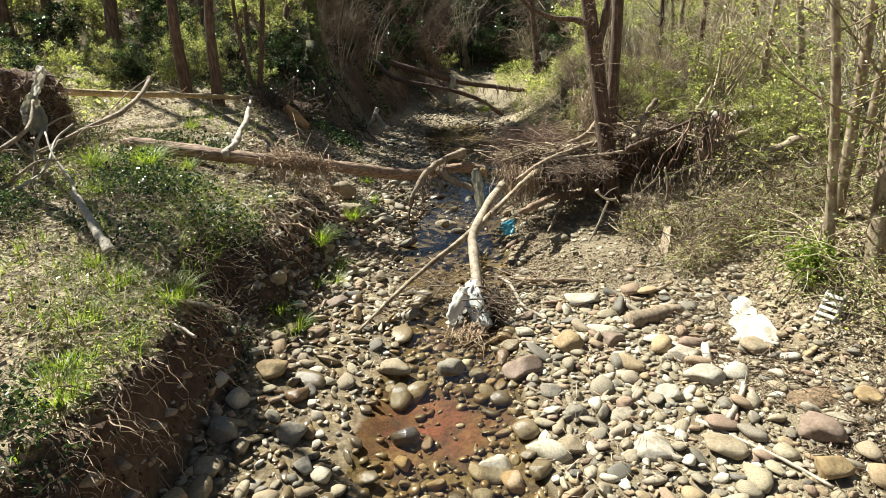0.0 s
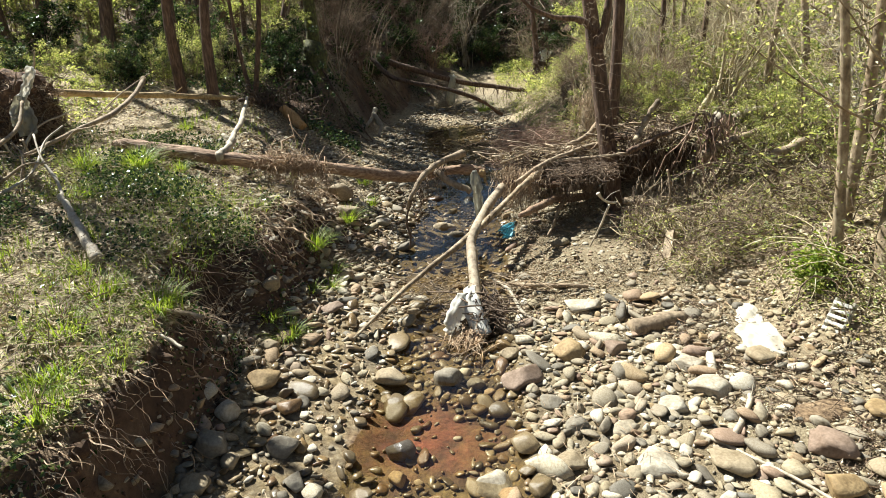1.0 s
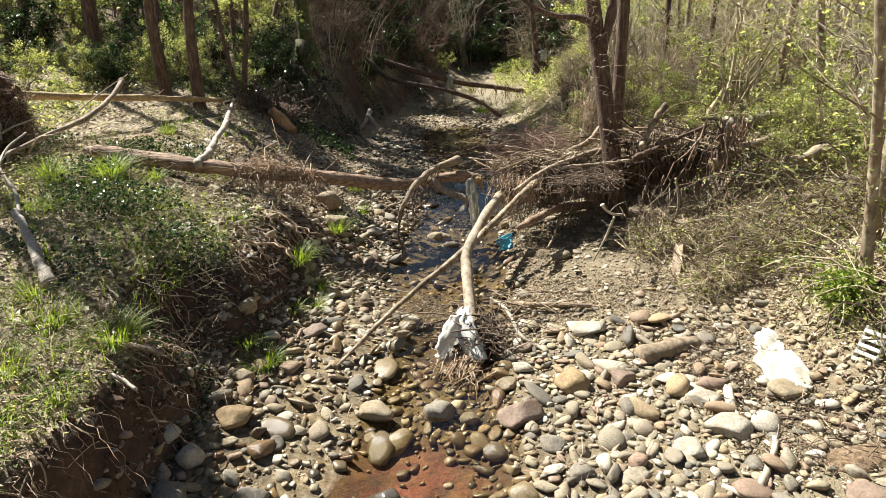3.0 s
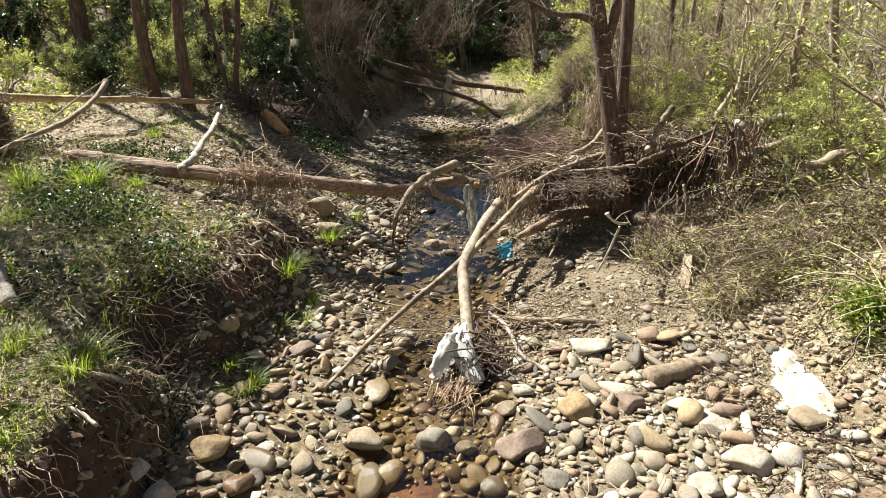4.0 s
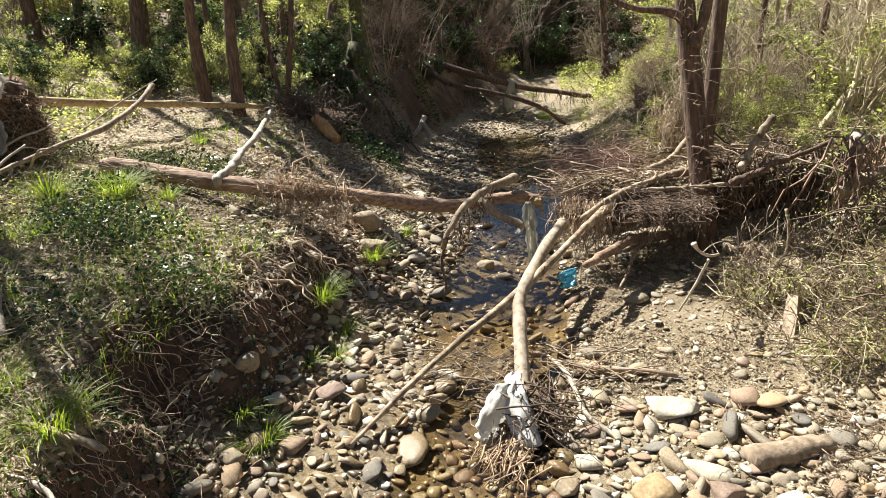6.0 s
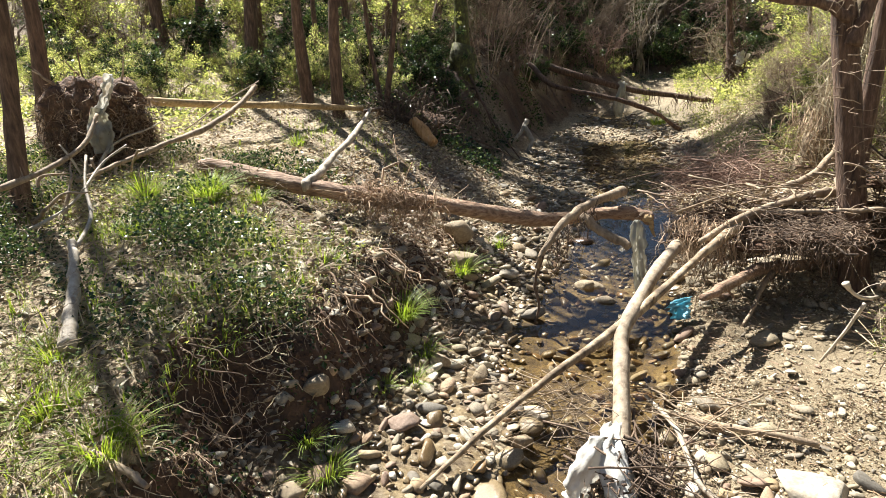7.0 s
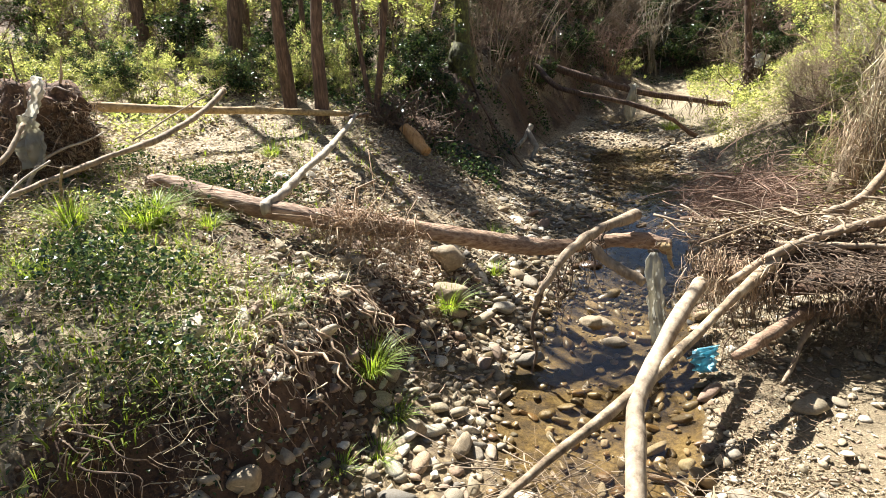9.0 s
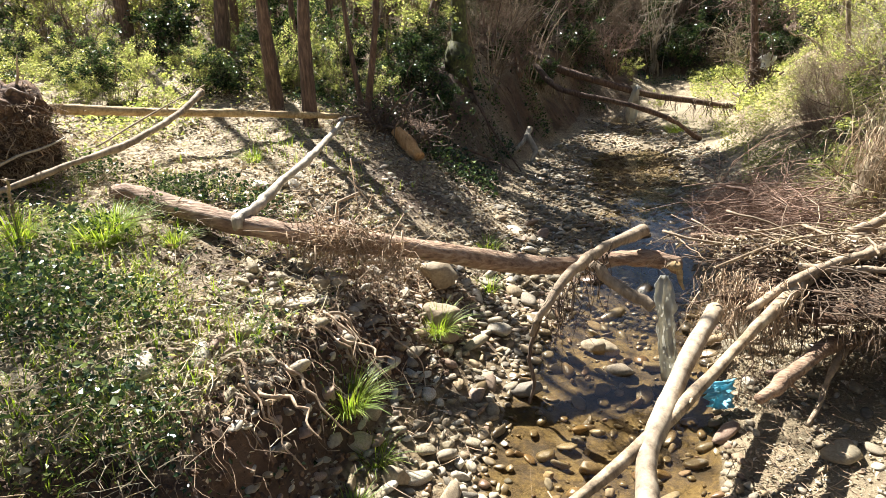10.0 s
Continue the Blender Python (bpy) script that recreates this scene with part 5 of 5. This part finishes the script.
def coppice(base, n, reach, tall, seed):
    t = thing("coppice_stool", "fan of thin bare stems sprouting from the shaded bank", "shrub", "coppice stools on the bank", at=(*base, ground_z(*base)))
    g = np.random.RandomState(seed)
    for i in range(n):
        top = Vector((g.uniform(-.25, 1) * reach, g.normal(0, .3), tall * g.uniform(.6, 1.1)))
        low = Vector((g.normal(0, .1), g.normal(0, .1), -.05))
        solid("stem", limb([low, low * .55 + top * .45 + Vector((-.12 * reach, 0, .1)), top], g.uniform(.006, .016), .003, seed + i, 6, 14, 1.5), (TWIG, DRIFT, BARK_PALE)[i % 3], t)
        line = bent([low, low * .55 + top * .45 + Vector((-.12 * reach, 0, .1)), top], 12)
        start = line[g.randint(3, 12, 14)]
        way = g.normal(0, 1, (14, 3)) * np.array([1, .7, .6]) + np.array([.3, 0, .5])
        twig = start[:, None] + way[:, None] * (.3 * g.uniform(.3, 1.2, 14))[:, None, None] * np.linspace(0, 1, 5)[:, None] + np.cumsum(g.normal(0, .018, (14, 5, 3)), 1)
        solid("twig_tangle", strands(twig, .0035 * np.linspace(1, .35, 5)[None] * np.ones((14, 1)), 3), (TWIG, DRIFT)[i % 2], t)


for i, (x, y, n, w, h) in enumerate([(-1.95, 12.4, 8, 1.7, 2.6), (-2.2, 13.6, 8, 1.6, 2.6), (-1.8, 15.2, 7, 1.6, 2.8), (-1.4, 16.5, 6, 1.5, 2.4)]):
    coppice((x, y), n, w, h, 4300 + 30 * i)

# tree at the debris pile, with its limb reaching over the creek
oak = tree("alder_tree", "dark twisted alder rising out of the flood debris", (1.88, 6.12), (-.15, .04), .115, 7, 411, BARK, SPRING, 250, .045, 1.6, .45, 9)
oz = oak.location
solid("low_limb", limb([Vector((1.65, 6.22, 1.86)) - oz, Vector((1.5, 6.22, 1.97)) - oz, Vector((1.24, 6.2, 2.02)) - oz, Vector((.98, 6.15, 2.14)) - oz, Vector((.75, 6.05, 2.4)) - oz], .034, .016, 412, 10, 24, .4), BARK, oak)
solid("second_stem", limb([Vector((1.68, 6.2, 1.7)) - oz, Vector((1.78, 6.25, 2.1)) - oz, Vector((1.85, 6.3, 3.2)) - oz, Vector((1.9, 6.4, 5.0)) - oz], .052, .02, 413, 10, 24, .3), BARK, oak)
g = np.random.RandomState(414)
shoot = g.uniform(.7, 2.2, 46)
root_of = np.stack([1.88 - .15 * shoot + g.normal(0, .03, 46), 6.1 + g.normal(0, .05, 46), shoot], 1) - np.array(oz)
way = g.normal(0, 1, (46, 3)) * np.array([1, .8, .3]) + np.array([.2, -.4, .1])
shoots = root_of[:, None] + way[:, None] * (.2 * g.uniform(.3, 1.3, 46))[:, None, None] * np.linspace(0, 1, 7)[:, None] + np.cumsum(g.normal(0, .016, (46, 7, 3)), 1)
solid("twig_tangle", strands(shoots, .0022 * np.linspace(1.2, .4, 7)[None] * np.ones((46, 1)), 4), DRIFT, oak, "thin pale side shoots")
tree("tree", "dark straight trunk behind the debris pile", (1.95, 6.62), (-.022, .0), .08, 9, 421, BARK, SPRING, 250, .05, 1.4, .5, 9)
for i, (x, y, lx, ly, r, h) in enumerate([(2.66, 3.66, -.16, .02, .04, 5), (2.86, 3.95, -.05, .0, .048, 6), (2.8, 3.42, -.04, .1, .075, 6), (3.2, 4.3, .06, .05, .04, 5)]):
    tree("slender_tree", "pale lichened slender stem with fresh leaves", (x, y), (lx, ly), r, h, 430 + 9 * i, BARK_PALE, SPRING, 2000, .024, .8, .08, 22, "slender trees on the stony bank")
for i in range(28):
    g = np.random.RandomState(500 + i)
    x, y = g.uniform(3.4, 9.5), g.uniform(6.2, 14)
    tree("sapling", "slim grey sapling in the thicket", (x, y), (g.normal(0, .07), g.normal(0, .05)), g.uniform(.03, .07), g.uniform(5, 8), 510 + 5 * i, BARK_PALE if i % 3 else BARK, SPRING, 420, .038, 1.1, .1, 14, "saplings of the thicket")

# bare, leaf-hung and evergreen shrubs
def shrub(name, label, radius, height, seed, n_stem, n_leaf, leaf, leaf_size, bark, clumps=46, arch=.6, n_twig=160):
    t = thing(name, label, "shrub", at=(0, 0, 0))
    g = np.random.RandomState(seed)
    a = g.uniform(0, 6.28, n_stem)
    out = np.stack([np.cos(a), np.sin(a), 0 * a], 1)
    root = out * (radius * .35 * g.uniform(0, 1, n_stem))[:, None]
    h = height * g.uniform(.4, 1.15, n_stem)
    k = 9
    u = np.linspace(0, 1, k)
    p = root[:, None] + out[:, None] * (radius * g.uniform(.1, .9, n_stem))[:, None, None] * (u ** 1.6)[:, None]
    p[:, :, 2] = h[:, None] * (u - arch * g.uniform(0, .6, n_stem)[:, None] * u ** 3)
    p += np.cumsum(g.normal(0, .024, (n_stem, k, 3)), 1) * height
    p[:, 0, 2] = -.1
    stems = strands(p, ((.0055 if n_leaf else .009) * height ** .5 * g.lognormal(0, .45, n_stem))[:, None] * np.linspace(1, .3, k), 4)
    s = p[g.randint(0, n_stem, n_twig), g.randint(3, k, n_twig)]
    way = g.normal(0, 1, (n_twig, 3)) + np.array([0, 0, .5])
    q = s[:, None] + way[:, None] * (.17 * height * g.uniform(.4, 1.4, n_twig))[:, None, None] * np.linspace(0, 1, 4)[:, None] + np.cumsum(g.normal(0, .02, (n_twig, 4, 3)), 1)
    twigs = strands(q, .0028 * np.linspace(1, .4, 4)[None] * np.ones((n_twig, 1)), 3)
    stem = solid("stem_tangle", stems, bark, t)
    solid("twig_tangle", twigs, bark, stem)
    if n_leaf:
        pool = np.concatenate([p[:, 3:].reshape(-1, 3), q.reshape(-1, 3)])
        c = pool[g.randint(0, len(pool), clumps)]
        at = c[g.randint(0, clumps, n_leaf)] + g.normal(0, .062, (n_leaf, 3)) * radius
        at[:, 2] = np.maximum(at[:, 2], .02)
        solid("foliage", leaves(at, leaf_size, seed + 3, .3, .6), leaf, stem, "", False)
    return t


def planted(protos, places, seed, group):
    g = np.random.RandomState(seed)
    used = set()
    for i, (x, y, s) in enumerate(places):
        k = i % len(protos)
        m = pose(x, y, ground_z(x, y) - .04, g.normal(0, 4), g.normal(0, 4) + (7 if x < 0 else 2)) @ pose(0, 0, 0, 0, 0, g.uniform(0, 360))
        ob = protos[k]
        if k in used:
            ob = copy_thing(protos[k], m)
        ob.matrix_basis = m
        used.add(k)
        ob.scale = (s, s, s * g.uniform(.8, 1.15))
        tagged(ob, group=group)


def spots(n, xr, yr, seed, low, high, rule=None):
    g = np.random.RandomState(seed)
    out = []
    while len(out) < n:
        x, y = g.uniform(*xr), g.uniform(*yr)
        if rule is None or rule(x, y):
            out.append((x, y, g.uniform(low, high)))
    return out


ever = [shrub("evergreen_shrub", "dense dark glossy evergreen shrub under the trees", .8, 1.3, 600 + i * 5, 22, 3200, EVERGREEN, .055, BARK, 60) for i in range(3)]
planted(ever, spots(20, (-12, -2.6), (10.5, 18), 601, .5, 1.1, lambda x, y: y > 10 + .12 * abs(x + 4) and land(x, y) > 1.1) + spots(24, (-4, -1.4), (10, 19), 604, .3, .7, lambda x, y: land(x, y) > .9) + spots(12, (1.4, 3.6), (8, 14), 607, .2, .4, lambda x, y: land(x, y) > .3 and x > .17 * y + .45) + spots(20, (-9, -2.9), (6.8, 11), 605, .25, .6, lambda x, y: y > max(7.5, 7.5 + 1.05 * (x + 4.4))) + spots(40, (-8, 6), (18.5, 30), 602, .9, 1.7, lambda x, y: land(x, y) > 1.0 and not (-1.5 < x < 5.5 and y < 22)) + spots(44, (-2.5, 6), (19, 26), 606, .5, 1.1, lambda x, y: land(x, y) > .3 and not (-1 < x < 5 and y < 21.8)), 603, "evergreen understorey")
spring = [shrub("leafing_shrub", "thin-stemmed shrub in fresh yellow-green leaf", .8, 1.5, 620 + i * 5, 22, 2300, SPRING, .034, BARK_PALE, 34, n_twig=90) for i in range(3)]
planted(spring, spots(40, (-13, -3), (9.4, 17), 621, .7, 1.4, lambda x, y: y > 9.4) + spots(44, (-9, -2.9), (6.6, 11), 626, .25, .6, lambda x, y: y > max(7.35, 7.35 + 1.05 * (x + 4.4)) and abs(x + 3.35) + abs(y - 8.3) > .5) + spots(22, (1.3, 3.8), (7.6, 14), 627, .22, .7, lambda x, y: land(x, y) > .25 and x > .17 * y + .45) + spots(60, (2.3, 11), (6.3, 18), 622, .5, 1.2, lambda x, y: land(x, y) > .55 and y > 5.6 + .1 * x and x > .2 * y + .7) + spots(58, (2.6, 6), (3.6, 7.5), 625, .22, .5, lambda x, y: land(x, y) > .5 and off_pile(x, y)) + spots(26, (2.5, 14), (16, 28), 623, .9, 1.6, lambda x, y: land(x, y) > .8 and x > .2 * y + .8) + [(1.0, 18.6, .45), (.2, 20.5, .6)], 624, "leafing thicket")
bare = [shrub("bare_shrub", "bare tangle of thin dead stems", .9, 1.7, 640 + i * 5, 26, 0, SPRING, .04, (BARK, TWIG, DRIFT)[i], 10, .9, 220) for i in range(3)]
planted(bare, spots(8, (-3.6, 3), (10.5, 26), 641, .5, 1.3, lambda x, y: land(x, y) > .7 and not (x > 0 and y < 21) and not (x < -.8 and y < 15)) + spots(10, (2.2, 8), (3.8, 12), 642, .4, .9, lambda x, y: land(x, y) > .5 and off_pile(x, y)) + spots(12, (1.4, 3.6), (8, 14), 645, .25, .5, lambda x, y: land(x, y) > .3 and x > .17 * y + .45) + spots(10, (-12, -4), (9, 14), 643, .6, 1), 644, "bare undergrowth")

pale = [shrub("bare_shrub", "bare shrub of pale sunlit stems", .8, 1.7, 660 + i * 5, 22, 0, SPRING, .04, STRAW if i else PEELED, 10, .7, 240) for i in range(2)]
planted(pale, spots(60, (2.6, 8), (5.2, 13), 661, .4, 1.1, lambda x, y: land(x, y) > .5 and off_pile(x, y) and x > .2 * y + .6) + [(.8, 22.5, 1.4), (3.2, 22, 1.2)], 662, "pale bare undergrowth")

grey = [shrub("bare_shrub", "bare grey-brown shrub with fine drooping twigs", .9, 1.6, 680 + i * 5, 24, 0, SPRING, .04, DRIFT if i else REDTWIG, 10, .9, 420) for i in range(2)]
planted(grey, spots(34, (-2.5, 6), (19, 27), 681, .6, 1.3, lambda x, y: land(x, y) > .9) + spots(10, (-3.2, -1.6), (10.5, 17), 682, .4, .8, lambda x, y: land(x, y) > 1.0) + spots(34, (1.9, 3.8), (8.2, 14), 683, .35, .7, lambda x, y: land(x, y) > .35 and x > .17 * y + .5), 684, "grey bare undergrowth")
fall_at = cover(5200, (1.5, 4.2), (7.6, 14), 125, lambda x, y, z, p: np.clip(.4 + .8 * p, .04, 1) * (z > .25), (.05, .5))
stuff("dry_stalks", laid(fall_at, .26, 126, 6, .0017, .16, .8), STRAW, "pale dry stalks drooping over the shore bank", "dry stalks")

# leaning stump behind the alder, hung with dry vines
draped = thing("vine_draped_trunk", "leaning dead trunk hung with dry straw-coloured vines", "dead tree")
solid("stem", limb([(2.0, 8.0, .5), (2.12, 8.0, 1.0), (2.3, 8.05, 1.6), (2.42, 8.1, 2.3)], .12, .06, 831, 12, 24, .5, .15), BARK_PALE, draped)
hanging([(2.05, 7.9, 1.2), (2.22, 7.9, 1.6), (2.38, 7.95, 2.0)], .5, 420, 832, .08, .0022, STRAW, draped, "root_fringe")
hanging([(1.98, 7.88, .9), (2.2, 7.9, 1.3)], .4, 300, 833, .12, .0022, ROOT, draped, "root_fringe")

# forest behind
back = [tree("tree", "distant slim woodland tree in thin spring leaf", (0, 40), (0, 0), .11, 11, 700 + i * 11, BARK if i < 2 else BARK_PALE, SPRING, 160, .06, 1.2, .45, 8) for i in range(3)]
# added trees, crowns out of view, that keep the sun off the left slope
dense = [tree("tree", "dense evergreen tree added to shade the slope", (0, 41), (0, 0), .15, 9, 760 + i * 11, BARK, EVERGREEN, 2900, .15, 2.4, .5, 26) for i in range(2)]
planted(back, spots(54, (-20, -4.5), (12.5, 32), 701, .4, .75) + spots(36, (4, 24), (12, 34), 702, .5, .9) + spots(12, (-6, 6), (26, 38), 703, .8, 1.2), 704, "woodland trees")
# the listed spots are set along the sun's direction to shade bank and creek
planted(dense, [(-4.3, 10.4, .4), (-3.4, 11.2, .42), (-4.1, 12.1, .62), (-4.2, 13.4, .8), (-3.3, 13.3, .72), (-4.9, 15.6, .75), (-3.3, 15.8, .7), (-2.9, 18.2, .5), (-5.5, 17.5, .6)] + spots(4, (-9, -4), (27, 34), 706, .6, .9), 707, "dark slope trees")

# ---- far log across the creek, with rags ----
far_log = thing("far_log", "dark fallen trunk bridging the creek far upstream", "fallen log")
solid("trunk", limb([(-1.9, 16.3, 1.7), (-1.28, 16, 1.38), (.35, 15.9, .84), (1.5, 16, .56), (2.6, 16.1, .36)], .085, .05, 801, 10, 30, .5), BARK, far_log)
solid("dead_limb", limb([(-1.6, 14.8, 1.5), (-1.0, 14, 1.06), (.3, 13.9, .72), (1.0, 14, .4), (1.43, 14, .1)], .05, .035, 802, 9, 30, .8), BARK, far_log)
hanging([(.9, 15.9, .72), (2.4, 16, .4)], .3, 60, 803, .05, .008, TWIG, far_log)
tagged(crumpled([(.33, 15.86, .95), (.33, 15.76, .82), (.28, 15.74, .5), (.27, 15.74, .2)], .11, 804, GREY_FILM, "hanging_cloth", crumple=.3), "pale ragged cloth hanging from the far log", "cloth")
snag = thing("dead_tree", "leaning dead tree wrapped in flood debris", "dead tree")
solid("stem", limb([(2.75, 16, .0), (2.66, 16, .8), (2.55, 16.1, 1.7), (2.4, 16.2, 3.0), (2.2, 16.4, 4.6)], .13, .04, 805, 10, 30, .6), BARK, snag)
solid("snagged_mat", wild(420, (2.66, 15.95, .7), (.1, .1, .35), .4, .9, 806, 5, 1.0, .009, .4), TWIG, snag)
solid("bare_crown", wild(90, (2.4, 16.2, 2.4), (.25, .25, .5), .9, -.2, 807, 6, .8, .006, .3), BARK, snag)
tagged(crumpled([(2.68, 15.85, 1.42), (2.72, 15.8, 1.3), (2.66, 15.8, 1.14)], .13, 808, WHITE_FILM, "plastic_bag", crumple=.5), "white plastic bag caught in the dead tree", "plastic bag")
g = np.random.RandomState(820)
for i in range(16):
    y = g.uniform(9.6, 16)
    x = -2.1 + g.normal(0, .25)
    top = Vector((x, y, ground_z(x, y) + .05))
    low = top + Vector((g.uniform(-.1, .7), g.uniform(-.8, .7), 0))
    low.z = ground_z(low.x, low.y) + .03
    mid = (top + low) / 2 + Vector((g.normal(0, .1), g.normal(0, .12), .1))
    solid("root", limb([top, mid, low], g.uniform(.008, .022), .005, 821 + i, 5, 10, 1.0), BARK if i % 2 else TWIG, ground)
dead = thing("bleached_roots", "bleached forked roots against the cut bank", "roots")
solid("stem", limb([(-1.3, 12.2, .62), (-1.42, 12.0, .4), (-1.7, 11.8, .22)], .045, .03, 811, 8, 14, .6), PEELED, dead)
solid("side_stem", limb([(-1.35, 12.1, .55), (-1.2, 12.0, .3), (-1.25, 11.9, .12)], .05, .03, 812, 8, 12, .6), PEELED, dead)
wood_thing("orange_log", "broken orange log end on the dark root mound", "log", [(-2.25, 8.8, ground_z(-2.25, 8.8) + .16), (-2.1, 8.74, ground_z(-2.1, 8.74) + .12), (-1.95, 8.66, ground_z(-1.95, 8.66) + .08)], .075, .07, ORANGE, 813, sides=10, n=10, wander=.2)
mound = solid("root_mound", shifted(rounded_stone(814, 4, .12), pose(-2.5, 9.35, .95) @ Matrix.Diagonal((.5, .35, .36, 1))), ground_soil)
solid("root_fringe", joined(wild(500, (-2.5, 9.1, 1.1), (.28, .18, .16), .3, .5, 815, 6, .8, .004, .4), wild(60, (-2.4, 9.0, 1.1), (.3, .15, .15), .5, .4, 816, 6, .8, .009, .4)), TWIG, mound)
tagged(mound, "dark earthy root mound under the saplings", "root mound")

# ---- cobbles and gravel of the creek bed ----
def stone_places(seed):
    """Places and sizes, the big ones first, none on top of another."""
    g = np.random.RandomState(seed)
    cells, out = {}, []
    taken = [(r[0], r[1], r[2] * .42) for r in BIG_NEAR + BIG_FAR] + [(2.02, 3.2 + .1 * k, .13) for k in range(5)]

    def free(x, y, r):
        cx, cy = int(x // .16), int(y // .16)
        for i in (-1, 0, 1):
            for j in (-1, 0, 1):
                for (a, b, c) in cells.get((cx + i, cy + j), ()):
                    if (a - x) ** 2 + (b - y) ** 2 < (.58 * (c + r)) ** 2:
                        return False
        return True

    def put(x, y, r):
        cells.setdefault((int(x // .16), int(y // .16)), []).append((x, y, r))
    for x, y, r in taken:
        put(x, y, r)
    for rmin, rmax, tries in ((.06, .1, 900), (.04, .06, 5000), (.026, .038, 20000), (.015, .026, 36000), (.009, .015, 24000)):
        x, y = g.uniform(-2.6, 2.4, tries), g.uniform(.4, 7.2, tries)
        far = g.uniform(0, 1, tries) < .34
        y = np.where(far, g.uniform(7.2, 17.5, tries), y)
        x = np.where(far, x + .1 * (y - 7), x)
        r = g.uniform(rmin, rmax, tries)
        z = land(x, y)
        p = vnoise(x * 1.4, y * 1.4, 21)
        bed = (z < .1 + .05 * p) & (x > -1.75)
        bank = (z > .1) & (z < 1.05) & (x < -.7) & (y > 4.3) & (y < 9.5) | (z > .05) & (z < .35) & (x < -.9) & (y < 4.4)
        sandy = (x > .75) & (y > 4.15) & (y < 6.4)
        edge = (x > 1.75) & (y < 6)
        keep = np.where(bed, np.where((x < -.2) & (y < 6), np.where(r < .026, .36, .68), .88), np.where(bank, np.where(y < 6.6, .5 + .35 * (p > .12), .45) * (z < np.where(y > 6, 1.05, .74)), 0.0)) * np.where(sandy, np.where(r < .015, .45, .1), 1) * np.where(edge, .5, 1)
        keep = keep * np.where((np.hypot((x + .12) / .4, (y - 2.75) / .3) < 1), .12, 1) * np.where((y > 3.9) & (y < 6.8) & (z < -.15), np.where(r > .04, .3, .16), 1)
        keep = keep * np.where((z < -.13) & (r < .026), .6, 1) * np.where((y > 7) & (z < -.125 + .0135 * (y - 6)), .5, 1)
        ok = g.uniform(0, 1, tries) < keep
        for a, b, c in zip(x[ok], y[ok], r[ok]):
            if free(a, b, c):
                put(a, b, c)
                out.append((a, b, c))
    return out


PLACES = stone_places(900)
shapes = [rounded_stone(920 + i, 2, .03, (.3, .7), 7 if i % 2 else 16) for i in range(12)]
small = [rounded_stone(940 + i, 1, .03) for i in range(12)]
stone_meshes = [[mesh_of("cobble", v, f) for v, f in shapes] for _ in (0, 1)]
for ms, mat in zip(stone_meshes, (STONE, STONE_WET)):
    for me in ms:
        me.materials.append(mat)
g = np.random.RandomState(901)
rest = {0: [], 1: []}
single = 0
for i, (x, y, r) in enumerate(PLACES):
    z = ground_z(x, y)
    wet = int(z < water_z(y) + .008 and g.uniform() < .85 or z < .08 and x < -.2 and g.uniform() < (.5 if y < 4 else .15))
    k = g.randint(12)
    turn, tilt = g.uniform(0, 360), g.normal(0, 14, 2)
    size = r * g.uniform(.9, 1.15)
    m = pose(x, y, z + size * (g.uniform(.12, .34) if z < .1 else g.uniform(-.1, .15)), tilt[0], tilt[1], turn) @ Matrix.Diagonal((size, size, size, 1))
    if single < 300 and 1.8 < y < 6.0 and r > .03:
        ob = new("cobble", stone_meshes[wet][k])
        ob.parent = ground
        ob.matrix_basis = m
        single += 1
    else:
        rest[wet].append(shifted(shapes[k] if r > .02 else small[k], m))
for wet, mat in ((0, GRAVEL), (1, GRAVEL_WET)):
    stuff("wet_gravel" if wet else "gravel", joined(*rest[wet]), mat, "wet dark pebbles in the shallow water" if wet else "dry rounded tan and grey pebbles", "gravel", True)

# crumbs of earth and small stones on the cut face of the bank
g = np.random.RandomState(960)
cx, cy = g.uniform(-1.9, -.8, 16000), g.uniform(1.4, 6.6, 16000)
steep = (land(cx - .05, cy) - land(cx + .05, cy)) / .1
on = (steep > .55) & (g.uniform(0, 1, 16000) < .45)
cx, cy = cx[on], cy[on]
cz = relief(cx, cy)
clods = []
for i in range(len(cx)):
    s = .011 * g.lognormal(0, .45)
    clods.append(shifted(small[i % 12], pose(cx[i], cy[i], cz[i] + s * .3, g.uniform(0, 360), g.uniform(0, 360), 0) @ Matrix.Diagonal((s, s, s * 1.3, 1))))
stuff("soil_clods", joined(*clods), CLOD, "crumbling reddish clods on the cut bank", "soil")
